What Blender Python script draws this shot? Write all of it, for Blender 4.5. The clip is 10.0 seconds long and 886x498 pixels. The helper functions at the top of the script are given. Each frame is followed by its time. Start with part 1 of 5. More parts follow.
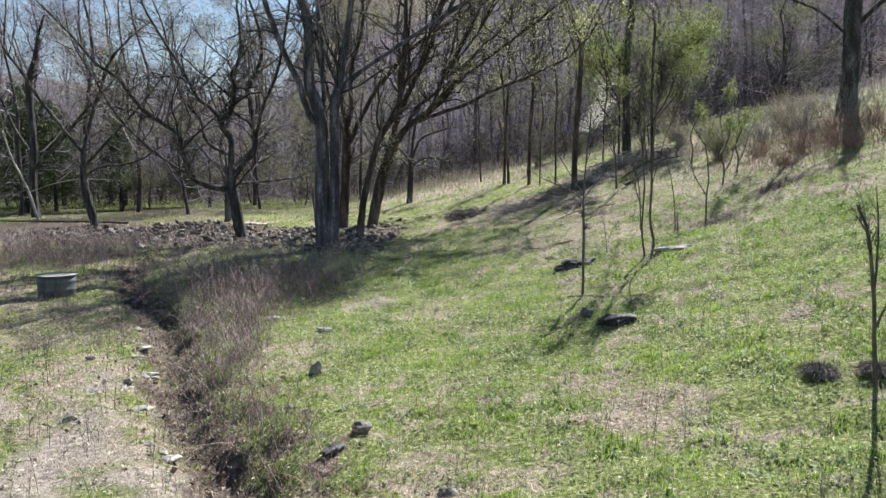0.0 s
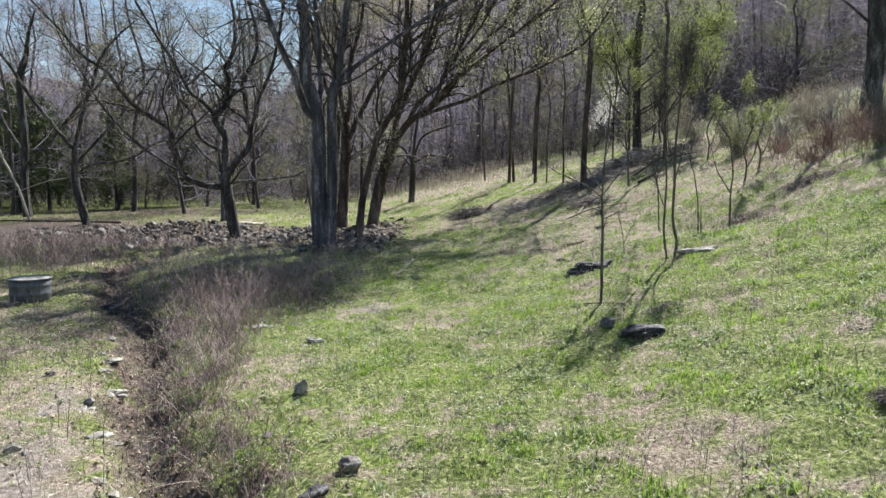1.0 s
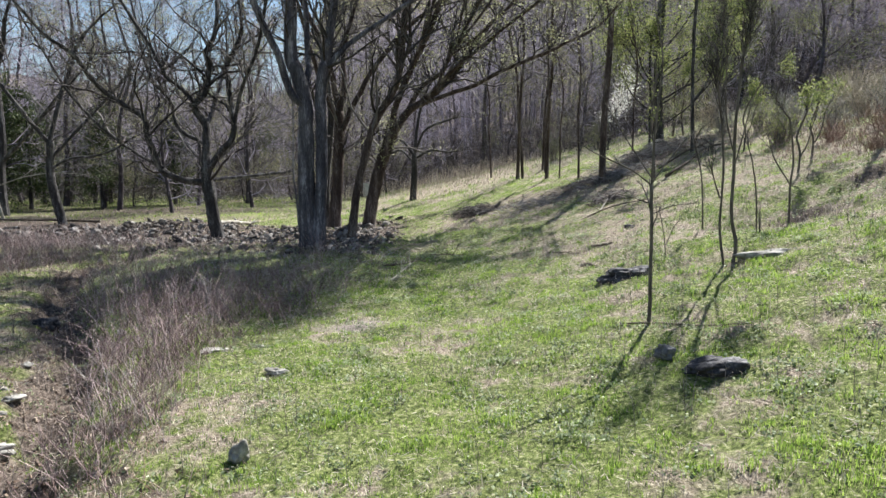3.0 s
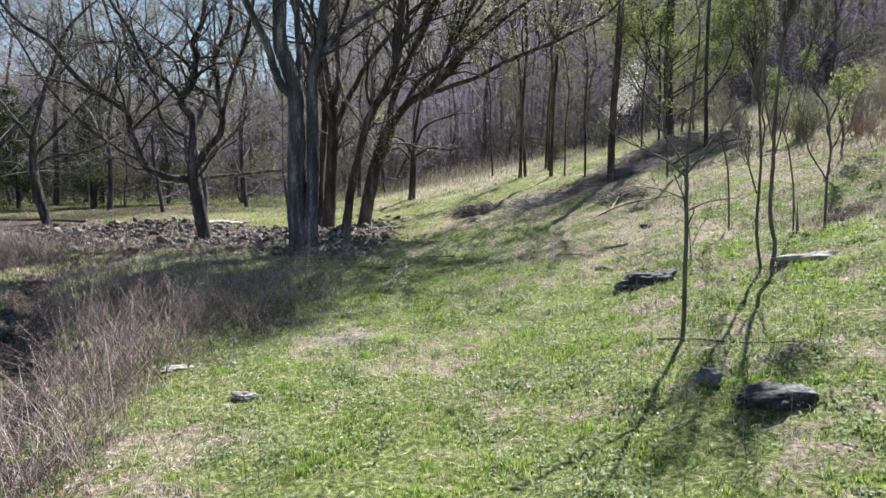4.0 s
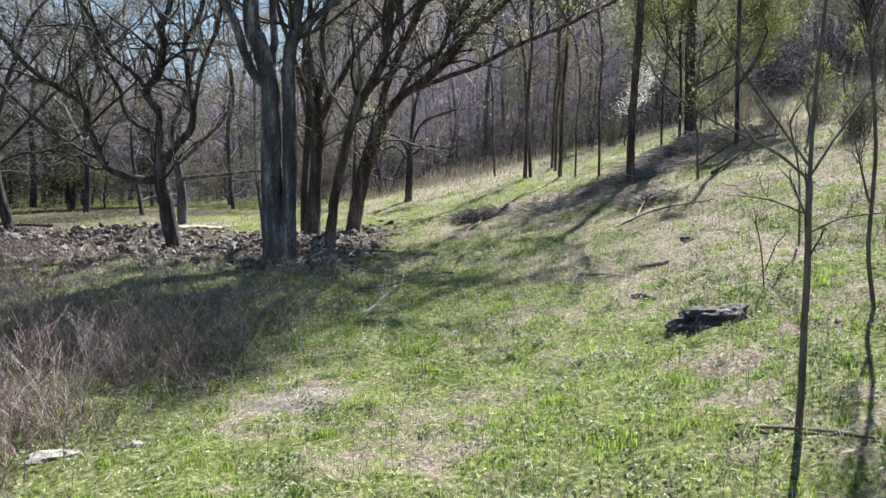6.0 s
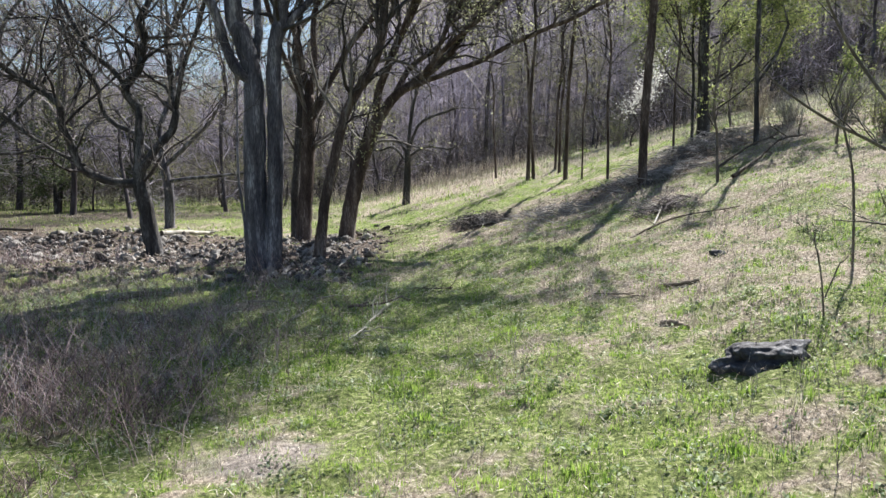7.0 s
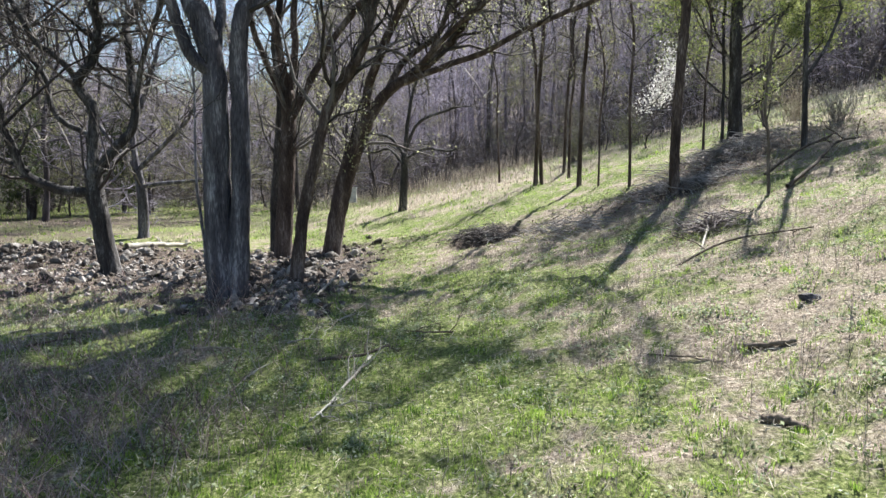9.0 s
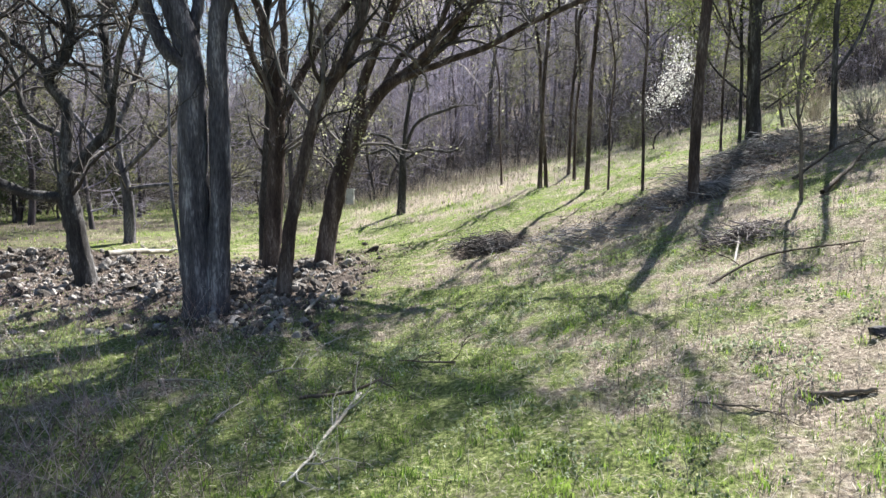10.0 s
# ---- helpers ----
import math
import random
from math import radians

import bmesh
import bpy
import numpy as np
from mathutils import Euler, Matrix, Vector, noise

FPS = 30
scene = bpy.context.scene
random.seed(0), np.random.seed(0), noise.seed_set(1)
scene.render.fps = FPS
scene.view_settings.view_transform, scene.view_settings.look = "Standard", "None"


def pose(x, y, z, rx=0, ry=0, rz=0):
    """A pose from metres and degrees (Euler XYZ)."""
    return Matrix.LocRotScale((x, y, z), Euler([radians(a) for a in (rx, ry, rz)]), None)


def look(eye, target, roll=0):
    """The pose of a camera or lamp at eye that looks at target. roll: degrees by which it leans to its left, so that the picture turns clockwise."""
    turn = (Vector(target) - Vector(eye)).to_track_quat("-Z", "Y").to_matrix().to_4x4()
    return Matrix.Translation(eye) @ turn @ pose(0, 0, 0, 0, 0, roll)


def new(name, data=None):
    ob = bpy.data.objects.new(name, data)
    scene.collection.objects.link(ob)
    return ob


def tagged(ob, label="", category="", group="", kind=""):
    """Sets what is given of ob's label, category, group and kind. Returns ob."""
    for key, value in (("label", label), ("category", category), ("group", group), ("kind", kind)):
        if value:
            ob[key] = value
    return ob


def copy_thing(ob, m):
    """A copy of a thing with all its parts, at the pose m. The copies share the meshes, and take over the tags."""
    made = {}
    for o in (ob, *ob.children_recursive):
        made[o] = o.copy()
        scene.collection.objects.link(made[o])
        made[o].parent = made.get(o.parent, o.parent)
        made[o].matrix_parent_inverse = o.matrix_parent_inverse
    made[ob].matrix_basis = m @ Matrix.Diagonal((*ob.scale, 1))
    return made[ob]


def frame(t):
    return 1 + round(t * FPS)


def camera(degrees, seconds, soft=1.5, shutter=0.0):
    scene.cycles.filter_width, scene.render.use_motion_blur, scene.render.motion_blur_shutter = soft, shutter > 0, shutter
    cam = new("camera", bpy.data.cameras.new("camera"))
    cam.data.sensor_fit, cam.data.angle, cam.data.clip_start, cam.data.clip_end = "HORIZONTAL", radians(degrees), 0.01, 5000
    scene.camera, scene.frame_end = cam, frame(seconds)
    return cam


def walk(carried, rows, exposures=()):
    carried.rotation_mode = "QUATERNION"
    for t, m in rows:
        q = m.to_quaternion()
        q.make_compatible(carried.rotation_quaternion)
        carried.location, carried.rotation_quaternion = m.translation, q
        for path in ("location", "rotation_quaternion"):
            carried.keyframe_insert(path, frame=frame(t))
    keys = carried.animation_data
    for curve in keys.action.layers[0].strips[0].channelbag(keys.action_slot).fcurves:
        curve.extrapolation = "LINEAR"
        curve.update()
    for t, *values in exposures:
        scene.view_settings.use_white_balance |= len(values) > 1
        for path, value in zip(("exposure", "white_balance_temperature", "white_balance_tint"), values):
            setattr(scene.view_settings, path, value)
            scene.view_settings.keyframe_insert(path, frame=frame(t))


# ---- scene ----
cam = camera(66.8, 10.0, soft=1.5)
METRES, EYE, TILT, LEAN, TURN = 12.0, 2.6, -6.0, 0.0, 0.0
ROWS = [
    (0.0, 0.0, 0.0, 0.0, 0.0, 0.0, 0.0),
    (0.5, -0.0, 0.0467, 0.0015, -0.01, -0.01, -0.01),
    (1.0, -0.0005, 0.0949, 0.0027, 0.24, -0.01, -0.02),
    (1.5, -0.0003, 0.144, 0.0036, 0.58, -0.02, -0.04),
    (2.0, 0.0009, 0.1943, 0.0043, 0.6, -0.02, -0.05),
    (2.5, 0.0021, 0.2455, 0.0052, 0.61, -0.0, -0.05),
    (4.0, 0.0032, 0.3963, 0.0077, 0.63, 0.08, -0.09),
    (4.5, 0.0044, 0.4449, 0.011, 0.63, 0.08, -0.1),
    (5.0, 0.0057, 0.4938, 0.0161, 0.63, 0.08, -0.09),
    (5.5, 0.0066, 0.5446, 0.0232, 0.65, 0.08, -0.1),
    (7.0, 0.0084, 0.6985, 0.0489, 0.64, 0.09, -0.1),
    (7.5, 0.009, 0.7501, 0.0584, 0.64, 0.1, -0.12),
    (8.0, 0.0091, 0.8012, 0.0671, 0.64, 0.1, -0.11),
    (8.5, 0.0087, 0.8502, 0.076, 0.65, 0.11, -0.12),
    (9.0, 0.0081, 0.8974, 0.0858, 0.65, 0.1, -0.14),
    (9.5, 0.0072, 0.9441, 0.0957, 0.64, 0.09, -0.15),
    (10.0, 0.0061, 0.9917, 0.1036, 0.63, 0.08, -0.14),
]
walk(cam, [(t, pose(0, 0, EYE, TILT, LEAN, TURN) @ pose(METRES * x, METRES * y, METRES * z, 90 + pitch, roll, yaw)) for t, x, y, z, yaw, pitch, roll in ROWS],
     exposures=[(0.0, 1.45), (2.5, 1.51), (5.0, 1.59), (7.5, 1.70), (10.0, 1.86)])

import functools

# ---- light ----
SUN_AZIMUTH, SUN_HEIGHT = radians(29), radians(47)
world = bpy.data.worlds.new("sky")
scene.world = world
world.use_nodes = True
sky = world.node_tree.nodes.new("ShaderNodeTexSky")
sky.sky_type, sky.sun_disc = "NISHITA", False
sky.sun_elevation, sky.sun_rotation = SUN_HEIGHT, SUN_AZIMUTH
sky.air_density, sky.dust_density, sky.ozone_density = 1.2, 0.3, 1.8
background = world.node_tree.nodes["Background"]
background.inputs["Strength"].default_value = 0.05
world.node_tree.links.new(sky.outputs["Color"], background.inputs["Color"])
sun = new("sun", bpy.data.lights.new("sun", "SUN"))
sun.data.energy, sun.data.angle, sun.data.color = 5.0, radians(0.5), (1.0, 0.97, 0.92)
sun.matrix_world = look((math.sin(SUN_AZIMUTH) * math.cos(SUN_HEIGHT) * 90, math.cos(SUN_AZIMUTH) * math.cos(SUN_HEIGHT) * 90, math.sin(SUN_HEIGHT) * 90), (0, 0, 0))


# ---- materials ----
def material(name, colours, scale=4.0, rough=0.85, bump=0.3, bump_scale=30.0, see_through=0.0, island=False, stretch=(1, 1, 1), whole=False, specular=0.25):
    """A mottled surface: colours from dark to light by noise at two scales, by the island or by the object."""
    m = bpy.data.materials.new(name)
    m.use_nodes = True
    nodes, links = m.node_tree.nodes, m.node_tree.links
    surface = nodes["Principled BSDF"]
    surface.inputs["Roughness"].default_value = rough
    surface.inputs["Specular IOR Level"].default_value = specular
    place = nodes.new("ShaderNodeTexCoord")
    mapping = nodes.new("ShaderNodeMapping")
    mapping.inputs["Scale"].default_value = stretch
    links.new(place.outputs["Object"], mapping.inputs["Vector"])
    broad, fine = nodes.new("ShaderNodeTexNoise"), nodes.new("ShaderNodeTexNoise")
    broad.inputs["Scale"].default_value, fine.inputs["Scale"].default_value = scale, bump_scale
    broad.inputs["Detail"].default_value, fine.inputs["Detail"].default_value = 6, 4
    for n in (broad, fine):
        links.new(mapping.outputs["Vector"], n.inputs["Vector"])
    mix = nodes.new("ShaderNodeMath")
    mix.operation = "MULTIPLY_ADD"
    links.new(fine.outputs["Fac"], mix.inputs[0])
    mix.inputs[1].default_value = 0.5
    links.new(broad.outputs["Fac"], mix.inputs[2])
    value = mix.outputs[0]
    if island or whole:
        source = nodes.new("ShaderNodeNewGeometry") if island else nodes.new("ShaderNodeObjectInfo")
        add = nodes.new("ShaderNodeMath")
        add.operation = "MULTIPLY_ADD"
        links.new(source.outputs["Random Per Island" if island else "Random"], add.inputs[0])
        add.inputs[1].default_value = 0.6
        links.new(value, add.inputs[2])
        shift = nodes.new("ShaderNodeMath")
        shift.operation = "SUBTRACT"
        links.new(add.outputs[0], shift.inputs[0])
        shift.inputs[1].default_value = 0.3
        value = shift.outputs[0]
    ramp = nodes.new("ShaderNodeValToRGB")
    links.new(value, ramp.inputs["Fac"])
    count = len(colours)
    while len(ramp.color_ramp.elements) < count:
        ramp.color_ramp.elements.new(0.7)
    for i, c in enumerate(colours):
        ramp.color_ramp.elements[i].position = 0.42 + 0.6 * i / max(1, count - 1) * 0.95
        ramp.color_ramp.elements[i].color = (*c, 1)
    links.new(ramp.outputs["Color"], surface.inputs["Base Color"])
    if bump:
        relief = nodes.new("ShaderNodeBump")
        relief.inputs["Strength"].default_value, relief.inputs["Distance"].default_value = bump, 0.03
        links.new(mix.outputs[0], relief.inputs["Height"])
        links.new(relief.outputs["Normal"], surface.inputs["Normal"])
    if see_through:
        thin, blend = nodes.new("ShaderNodeBsdfTranslucent"), nodes.new("ShaderNodeMixShader")
        links.new(ramp.outputs["Color"], thin.inputs["Color"])
        blend.inputs["Fac"].default_value = see_through
        links.new(surface.outputs["BSDF"], blend.inputs[1])
        links.new(thin.outputs["BSDF"], blend.inputs[2])
        links.new(blend.outputs["Shader"], nodes["Material Output"].inputs["Surface"])
    return m


BARK = material("dark_bark", [(0.009, 0.008, 0.009), (0.027, 0.025, 0.026), (0.055, 0.052, 0.053), (0.19, 0.185, 0.19)], 5, 0.9, 1.0, 40, stretch=(1, 1, 0.22))
BARK_GREY = material("grey_bark", [(0.014, 0.013, 0.017), (0.046, 0.043, 0.054), (0.10, 0.095, 0.113), (0.31, 0.30, 0.335)], 5, 0.9, 1.0, 40, stretch=(1, 1, 0.2))
BARK_RED = material("reddish_bark", [(0.013, 0.009, 0.008), (0.042, 0.030, 0.027), (0.085, 0.064, 0.058), (0.23, 0.20, 0.185)], 5, 0.9, 1.0, 40, stretch=(1, 1, 0.22))
BARK_SMOOTH = material("sapling_bark", [(0.035, 0.029, 0.025), (0.085, 0.073, 0.064), (0.17, 0.15, 0.135)], 9, 0.8, 0.3, 60, stretch=(1, 1, 0.4))
TWIG = material("twig", [(0.05, 0.041, 0.042), (0.14, 0.118, 0.119), (0.31, 0.278, 0.275)], 3, 0.85, 0, 20, island=True, see_through=0.12)
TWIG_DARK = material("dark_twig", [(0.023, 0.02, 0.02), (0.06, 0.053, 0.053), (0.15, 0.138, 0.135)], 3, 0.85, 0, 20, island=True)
BARK_WOOD = material("woodland_bark", [(0.02, 0.016, 0.018), (0.055, 0.046, 0.051), (0.13, 0.115, 0.125)], 3, 0.9, 0.5, 30, stretch=(1, 1, 0.3))
TWIG_PALE = material("grey_twig", [(0.09, 0.086, 0.088), (0.22, 0.21, 0.212), (0.42, 0.405, 0.405)], 3, 0.85, 0, 20, island=True, see_through=0.2)
# far twigs paled and blued: the haze of the air put into the colour
TWIG_HAZE = material("haze_tinted_twig", [(0.07, 0.062, 0.085), (0.20, 0.18, 0.23), (0.42, 0.39, 0.475)], 3, 0.85, 0, 20, island=True, see_through=0.32)
BRAMBLE = material("bramble_stem", [(0.055, 0.036, 0.038), (0.195, 0.135, 0.137), (0.42, 0.335, 0.325)], 1.2, 0.8, 0, 20, island=True)
RUST = material("rusty_stem", [(0.15, 0.085, 0.06), (0.30, 0.195, 0.16), (0.44, 0.33, 0.28)], 1.5, 0.8, 0, 20, island=True, see_through=0.2)
STRAW = material("straw", [(0.15, 0.125, 0.095), (0.39, 0.335, 0.27), (0.68, 0.62, 0.53)], 0.8, 0.7, 0, 20, island=True, see_through=0.3)
WEED = material("weed_leaf", [(0.07, 0.105, 0.05), (0.20, 0.255, 0.125), (0.43, 0.48, 0.32)], 0.6, 0.55, 0, 9, island=True, see_through=0.4, specular=0.4)
GRASS = material("grass_blade", [(0.027, 0.064, 0.013), (0.168, 0.285, 0.041), (0.365, 0.485, 0.11)], 0.5, 0.55, 0, 9, island=True, see_through=0.52, specular=0.4)
LEAF_YELLOW = material("spring_leaf", [(0.075, 0.11, 0.035), (0.19, 0.235, 0.075), (0.38, 0.41, 0.165)], 1, 0.6, 0, 9, island=True, see_through=0.42)
LEAF_OLIVE = material("olive_bud", [(0.10, 0.11, 0.05), (0.21, 0.215, 0.105), (0.36, 0.355, 0.20)], 1, 0.6, 0, 9, island=True, see_through=0.5)
# brighter copy of the olive bud, sunlight put into its colour
LEAF_SUNLIT = material("sunlit_bud", [(0.19, 0.205, 0.10), (0.35, 0.365, 0.20), (0.55, 0.56, 0.37)], 1, 0.6, 0, 9, island=True, see_through=0.55)
LEAF_DARK = material("evergreen_leaf", [(0.02, 0.034, 0.014), (0.052, 0.075, 0.03), (0.10, 0.125, 0.055)], 1, 0.6, 0, 9, island=True, see_through=0.3)
BLOSSOM = material("white_blossom", [(0.5, 0.5, 0.48), (0.7, 0.7, 0.68), (0.85, 0.84, 0.82)], 1, 0.7, 0, 9, island=True, see_through=0.4)
DEAD_LEAF = material("dead_leaf", [(0.09, 0.062, 0.046), (0.22, 0.163, 0.123), (0.42, 0.35, 0.28)], 1, 0.8, 0, 9, island=True, see_through=0.15)
STONE = material("limestone", [(0.04, 0.034, 0.03), (0.10, 0.09, 0.082), (0.27, 0.255, 0.24)], 5, 0.9, 0.8, 25, whole=True)
STONE_DARK = material("dark_boulder", [(0.010, 0.010, 0.012), (0.028, 0.027, 0.031), (0.055, 0.054, 0.060), (0.21, 0.207, 0.215)], 6, 0.8, 1.0, 30, specular=0.2)
STONE_GREY = material("grey_boulder", [(0.04, 0.04, 0.044), (0.095, 0.094, 0.10), (0.21, 0.208, 0.215)], 7, 0.85, 0.9, 30)
STONE_WHITE = material("pale_stone", [(0.09, 0.083, 0.072), (0.21, 0.20, 0.182), (0.42, 0.405, 0.375)], 9, 0.9, 0.7, 25)
STONE_BITS = material("rubble_bits", [(0.04, 0.033, 0.028), (0.10, 0.085, 0.075), (0.29, 0.27, 0.255)], 3, 0.9, 0.5, 25, island=True)
DEADWOOD = material("bleached_wood", [(0.13, 0.115, 0.095), (0.28, 0.26, 0.225), (0.48, 0.46, 0.41)], 4, 0.85, 0.6, 30, stretch=(0.3, 1, 1))
DEADWOOD_DARK = material("rotten_wood", [(0.03, 0.024, 0.018), (0.08, 0.062, 0.048), (0.17, 0.14, 0.11)], 4, 0.9, 0.8, 30)
GALVANISED = material("weathered_zinc", [(0.032, 0.036, 0.046), (0.07, 0.077, 0.092), (0.15, 0.16, 0.178)], 4, 0.55, 0.15, 30, stretch=(1, 1, 0.3), specular=0.5)
WHITE_PAINT = material("worn_white_paint", [(0.42, 0.41, 0.39), (0.66, 0.66, 0.64), (0.8, 0.8, 0.78)], 5, 0.7, 0.2, 25)


def ground_material():
    """Turf, dry thatch, bare soil and leaf mould with painted shade, mixed by the three masks that the sheet carries
    and by noise.
    """
    m = bpy.data.materials.new("pasture_ground")
    m.use_nodes = True
    nodes, links = m.node_tree.nodes, m.node_tree.links
    surface = nodes["Principled BSDF"]
    surface.inputs["Roughness"].default_value = 0.95
    surface.inputs["Specular IOR Level"].default_value = 0.1
    place = nodes.new("ShaderNodeTexCoord")

    def speckle(scale, low, high, colours):
        n, r = nodes.new("ShaderNodeTexNoise"), nodes.new("ShaderNodeValToRGB")
        n.inputs["Scale"].default_value, n.inputs["Detail"].default_value, n.inputs["Roughness"].default_value = scale, 9, 0.7
        links.new(place.outputs["Object"], n.inputs["Vector"])
        links.new(n.outputs["Fac"], r.inputs["Fac"])
        for i, c in enumerate(colours):
            if i > 1:
                r.color_ramp.elements.new(0.99)
        for i, c in enumerate(colours):
            r.color_ramp.elements[i].position = low + (high - low) * i / (len(colours) - 1)
            r.color_ramp.elements[i].color = (*c, 1)
        return n, r.outputs["Color"]

    _, turf = speckle(20, 0.33, 0.68, [(0.021, 0.026, 0.011), (0.078, 0.10, 0.031), (0.182, 0.213, 0.074), (0.41, 0.385, 0.26)])
    _, thatch = speckle(24, 0.32, 0.68, [(0.05, 0.038, 0.03), (0.23, 0.19, 0.15), (0.50, 0.44, 0.36)])
    _, soil = speckle(16, 0.3, 0.7, [(0.08, 0.068, 0.06), (0.235, 0.203, 0.18), (0.44, 0.395, 0.35)])
    fine, mould_shade = speckle(17, 0.3, 0.7, [(0.022, 0.017, 0.015), (0.088, 0.07, 0.059), (0.26, 0.215, 0.185)])
    colour = turf
    for mask, layer, size in (("dry", thatch, 4.5), ("bare", soil, 1.8), ("mould_shade", mould_shade, 3.0)):
        a, n = nodes.new("ShaderNodeAttribute"), nodes.new("ShaderNodeTexNoise")
        a.attribute_name = mask
        n.inputs["Scale"].default_value, n.inputs["Detail"].default_value = size, 8
        links.new(place.outputs["Object"], n.inputs["Vector"])
        add, step, mixer = nodes.new("ShaderNodeMath"), nodes.new("ShaderNodeMapRange"), nodes.new("ShaderNodeMix")
        links.new(a.outputs["Fac"], add.inputs[0])
        links.new(n.outputs["Fac"], add.inputs[1])
        step.inputs["From Min"].default_value, step.inputs["From Max"].default_value = 0.82, 1.15
        links.new(add.outputs[0], step.inputs["Value"])
        mixer.data_type = "RGBA"
        links.new(step.outputs["Result"], mixer.inputs["Factor"])
        links.new(colour, mixer.inputs[6])
        links.new(layer, mixer.inputs[7])
        colour = mixer.outputs[2]
    links.new(colour, surface.inputs["Base Color"])
    relief = nodes.new("ShaderNodeBump")
    relief.inputs["Strength"].default_value, relief.inputs["Distance"].default_value = 0.9, 0.06
    links.new(fine.outputs["Fac"], relief.inputs["Height"])
    links.new(relief.outputs["Normal"], surface.inputs["Normal"])
    return m


GROUND = ground_material()


# ---- shape of the land ----
def softplus(u, w):
    return w * np.logaddexp(0, np.asarray(u, float) / w)


def step_up(u):
    return 0.5 + 0.5 * np.tanh(u / 2)


@functools.lru_cache(None)
def waves(size, seed):
    r = random.Random(seed)
    return [(r.uniform(0, math.tau), r.uniform(0.6, 1.7) * math.tau / size, r.uniform(0, math.tau)) for _ in range(8)]


def ripple(x, y, size, seed):
    """Smooth noise in -1..1 for arrays: eight crossed waves."""
    total = 0
    for a, f, p in waves(size, seed):
        c, s = math.cos(a), math.sin(a)
        total = total + np.sin(f * (x * c + y * s) + p + 0.7 * np.sin(f * 0.6 * (y * c - x * s) + p))
    return total / 4


# hummocks and hollows: x, y, height, reach along x and y
BUMPS = [(1.3, 27.5, 0.25, 1.6, 2.2), (-1.8, 10, 0.12, 1.5, 4), (6.4, 15.8, -0.3, 1.6, 1.6), (8.3, 16.35, -0.16, 1.1, 0.25), (6.4, 15.7, -0.12, 0.5, 0.2), (8.3, 30.5, 0.4, 3, 4), (5.5, 38.7, -0.5, 2, 3),
         (-13, 29.5, -0.2, 3, 3), (3.9, 33, 0.15, 2, 4), (-4.5, 26, 0.32, 3.4, 3.2), (-11.5, 30.5, 0.5, 3.0, 1.1), (-5.5, 18.5, 0.22, 2.2, 4), (0.75, 25.9, -0.42, 0.55, 0.38), (1.25, 26.35, -0.35, 0.45, 0.3)]
GULLY = np.array([(-0.2, 1.5), (-0.9, 4.0), (-1.75, 5.8), (-2.25, 6.65), (-2.95, 7.7), (-3.65, 8.9), (-4.35, 10.7), (-5.6, 13.3), (-6.9, 15.2), (-8.5, 18.0), (-9.3, 20.0), (-9.5, 22.0), (-9.1, 24.5)])


def gully_distance(x, y):
    best = np.full(np.broadcast(x, y).shape, 1e9)
    for (ax, ay), (bx, by) in zip(GULLY[:-1], GULLY[1:]):
        dx, dy = bx - ax, by - ay
        s = np.clip(((x - ax) * dx + (y - ay) * dy) / (dx * dx + dy * dy), 0, 1)
        best = np.minimum(best, np.hypot(x - ax - s * dx, y - ay - s * dy))
    return best


def ground_z(x, y):
    """Height of the land: a flat valley, a bank that climbs to the right, a gully, hummocks and wooded hills far off."""
    x, y = np.asarray(x, float), np.asarray(y, float)
    near = 50 - softplus(50 - y, 3)
    near = np.maximum(near, -20)
    u = softplus(x - 3.5 + 0.2 * near, 2.0)
    z = -0.444 + 0.0205 * near + u * (0.373 - 0.0817 * near / 30)
    for bx, by, h, rx, ry in BUMPS:
        z = z + h * np.exp(-((x - bx) / rx) ** 2 - ((y - by) / ry) ** 2)
    z = z - (0.37 + 0.12 * ripple(x, y, 1.7, 9)) * np.exp(-((gully_distance(x, y) + 0.14 * ripple(x, y, 1.1, 3) + 0.09 * ripple(x, y, 0.4, 4)) / 0.42) ** 2)
    z = z + softplus(y - 85 + 0.3 * x, 9) * (0.10 + 0.27 * step_up((x + 0.2 * y - 5) / 9)) + 0.16 * softplus(-x - 75, 10)
    return z + 0.032 * ripple(x, y, 1.3, 5) + 0.02 * ripple(x, y, 0.55, 6) + 0.012 * ripple(x, y, 0.36, 8) + 0.05 * ripple(x, y, 4.5, 7)


def z_at(x, y):
    return float(ground_z(np.array([x]), np.array([y]))[0])


def bell(x, y, cx, cy, rx, ry, turn=0.0):
    c, s = math.cos(turn), math.sin(turn)
    u, v = (x - cx) * c + (y - cy) * s, (y - cy) * c - (x - cx) * s
    return np.exp(-(u / rx) ** 2 - (v / ry) ** 2)


def left_of_gully(x, y):
    """1 on the trodden side of the gully, 0 on the meadow side."""
    line = np.interp(y, GULLY[:, 1], GULLY[:, 0])
    return step_up((line - x) / 0.35) * step_up((24 - y) / 1.5)


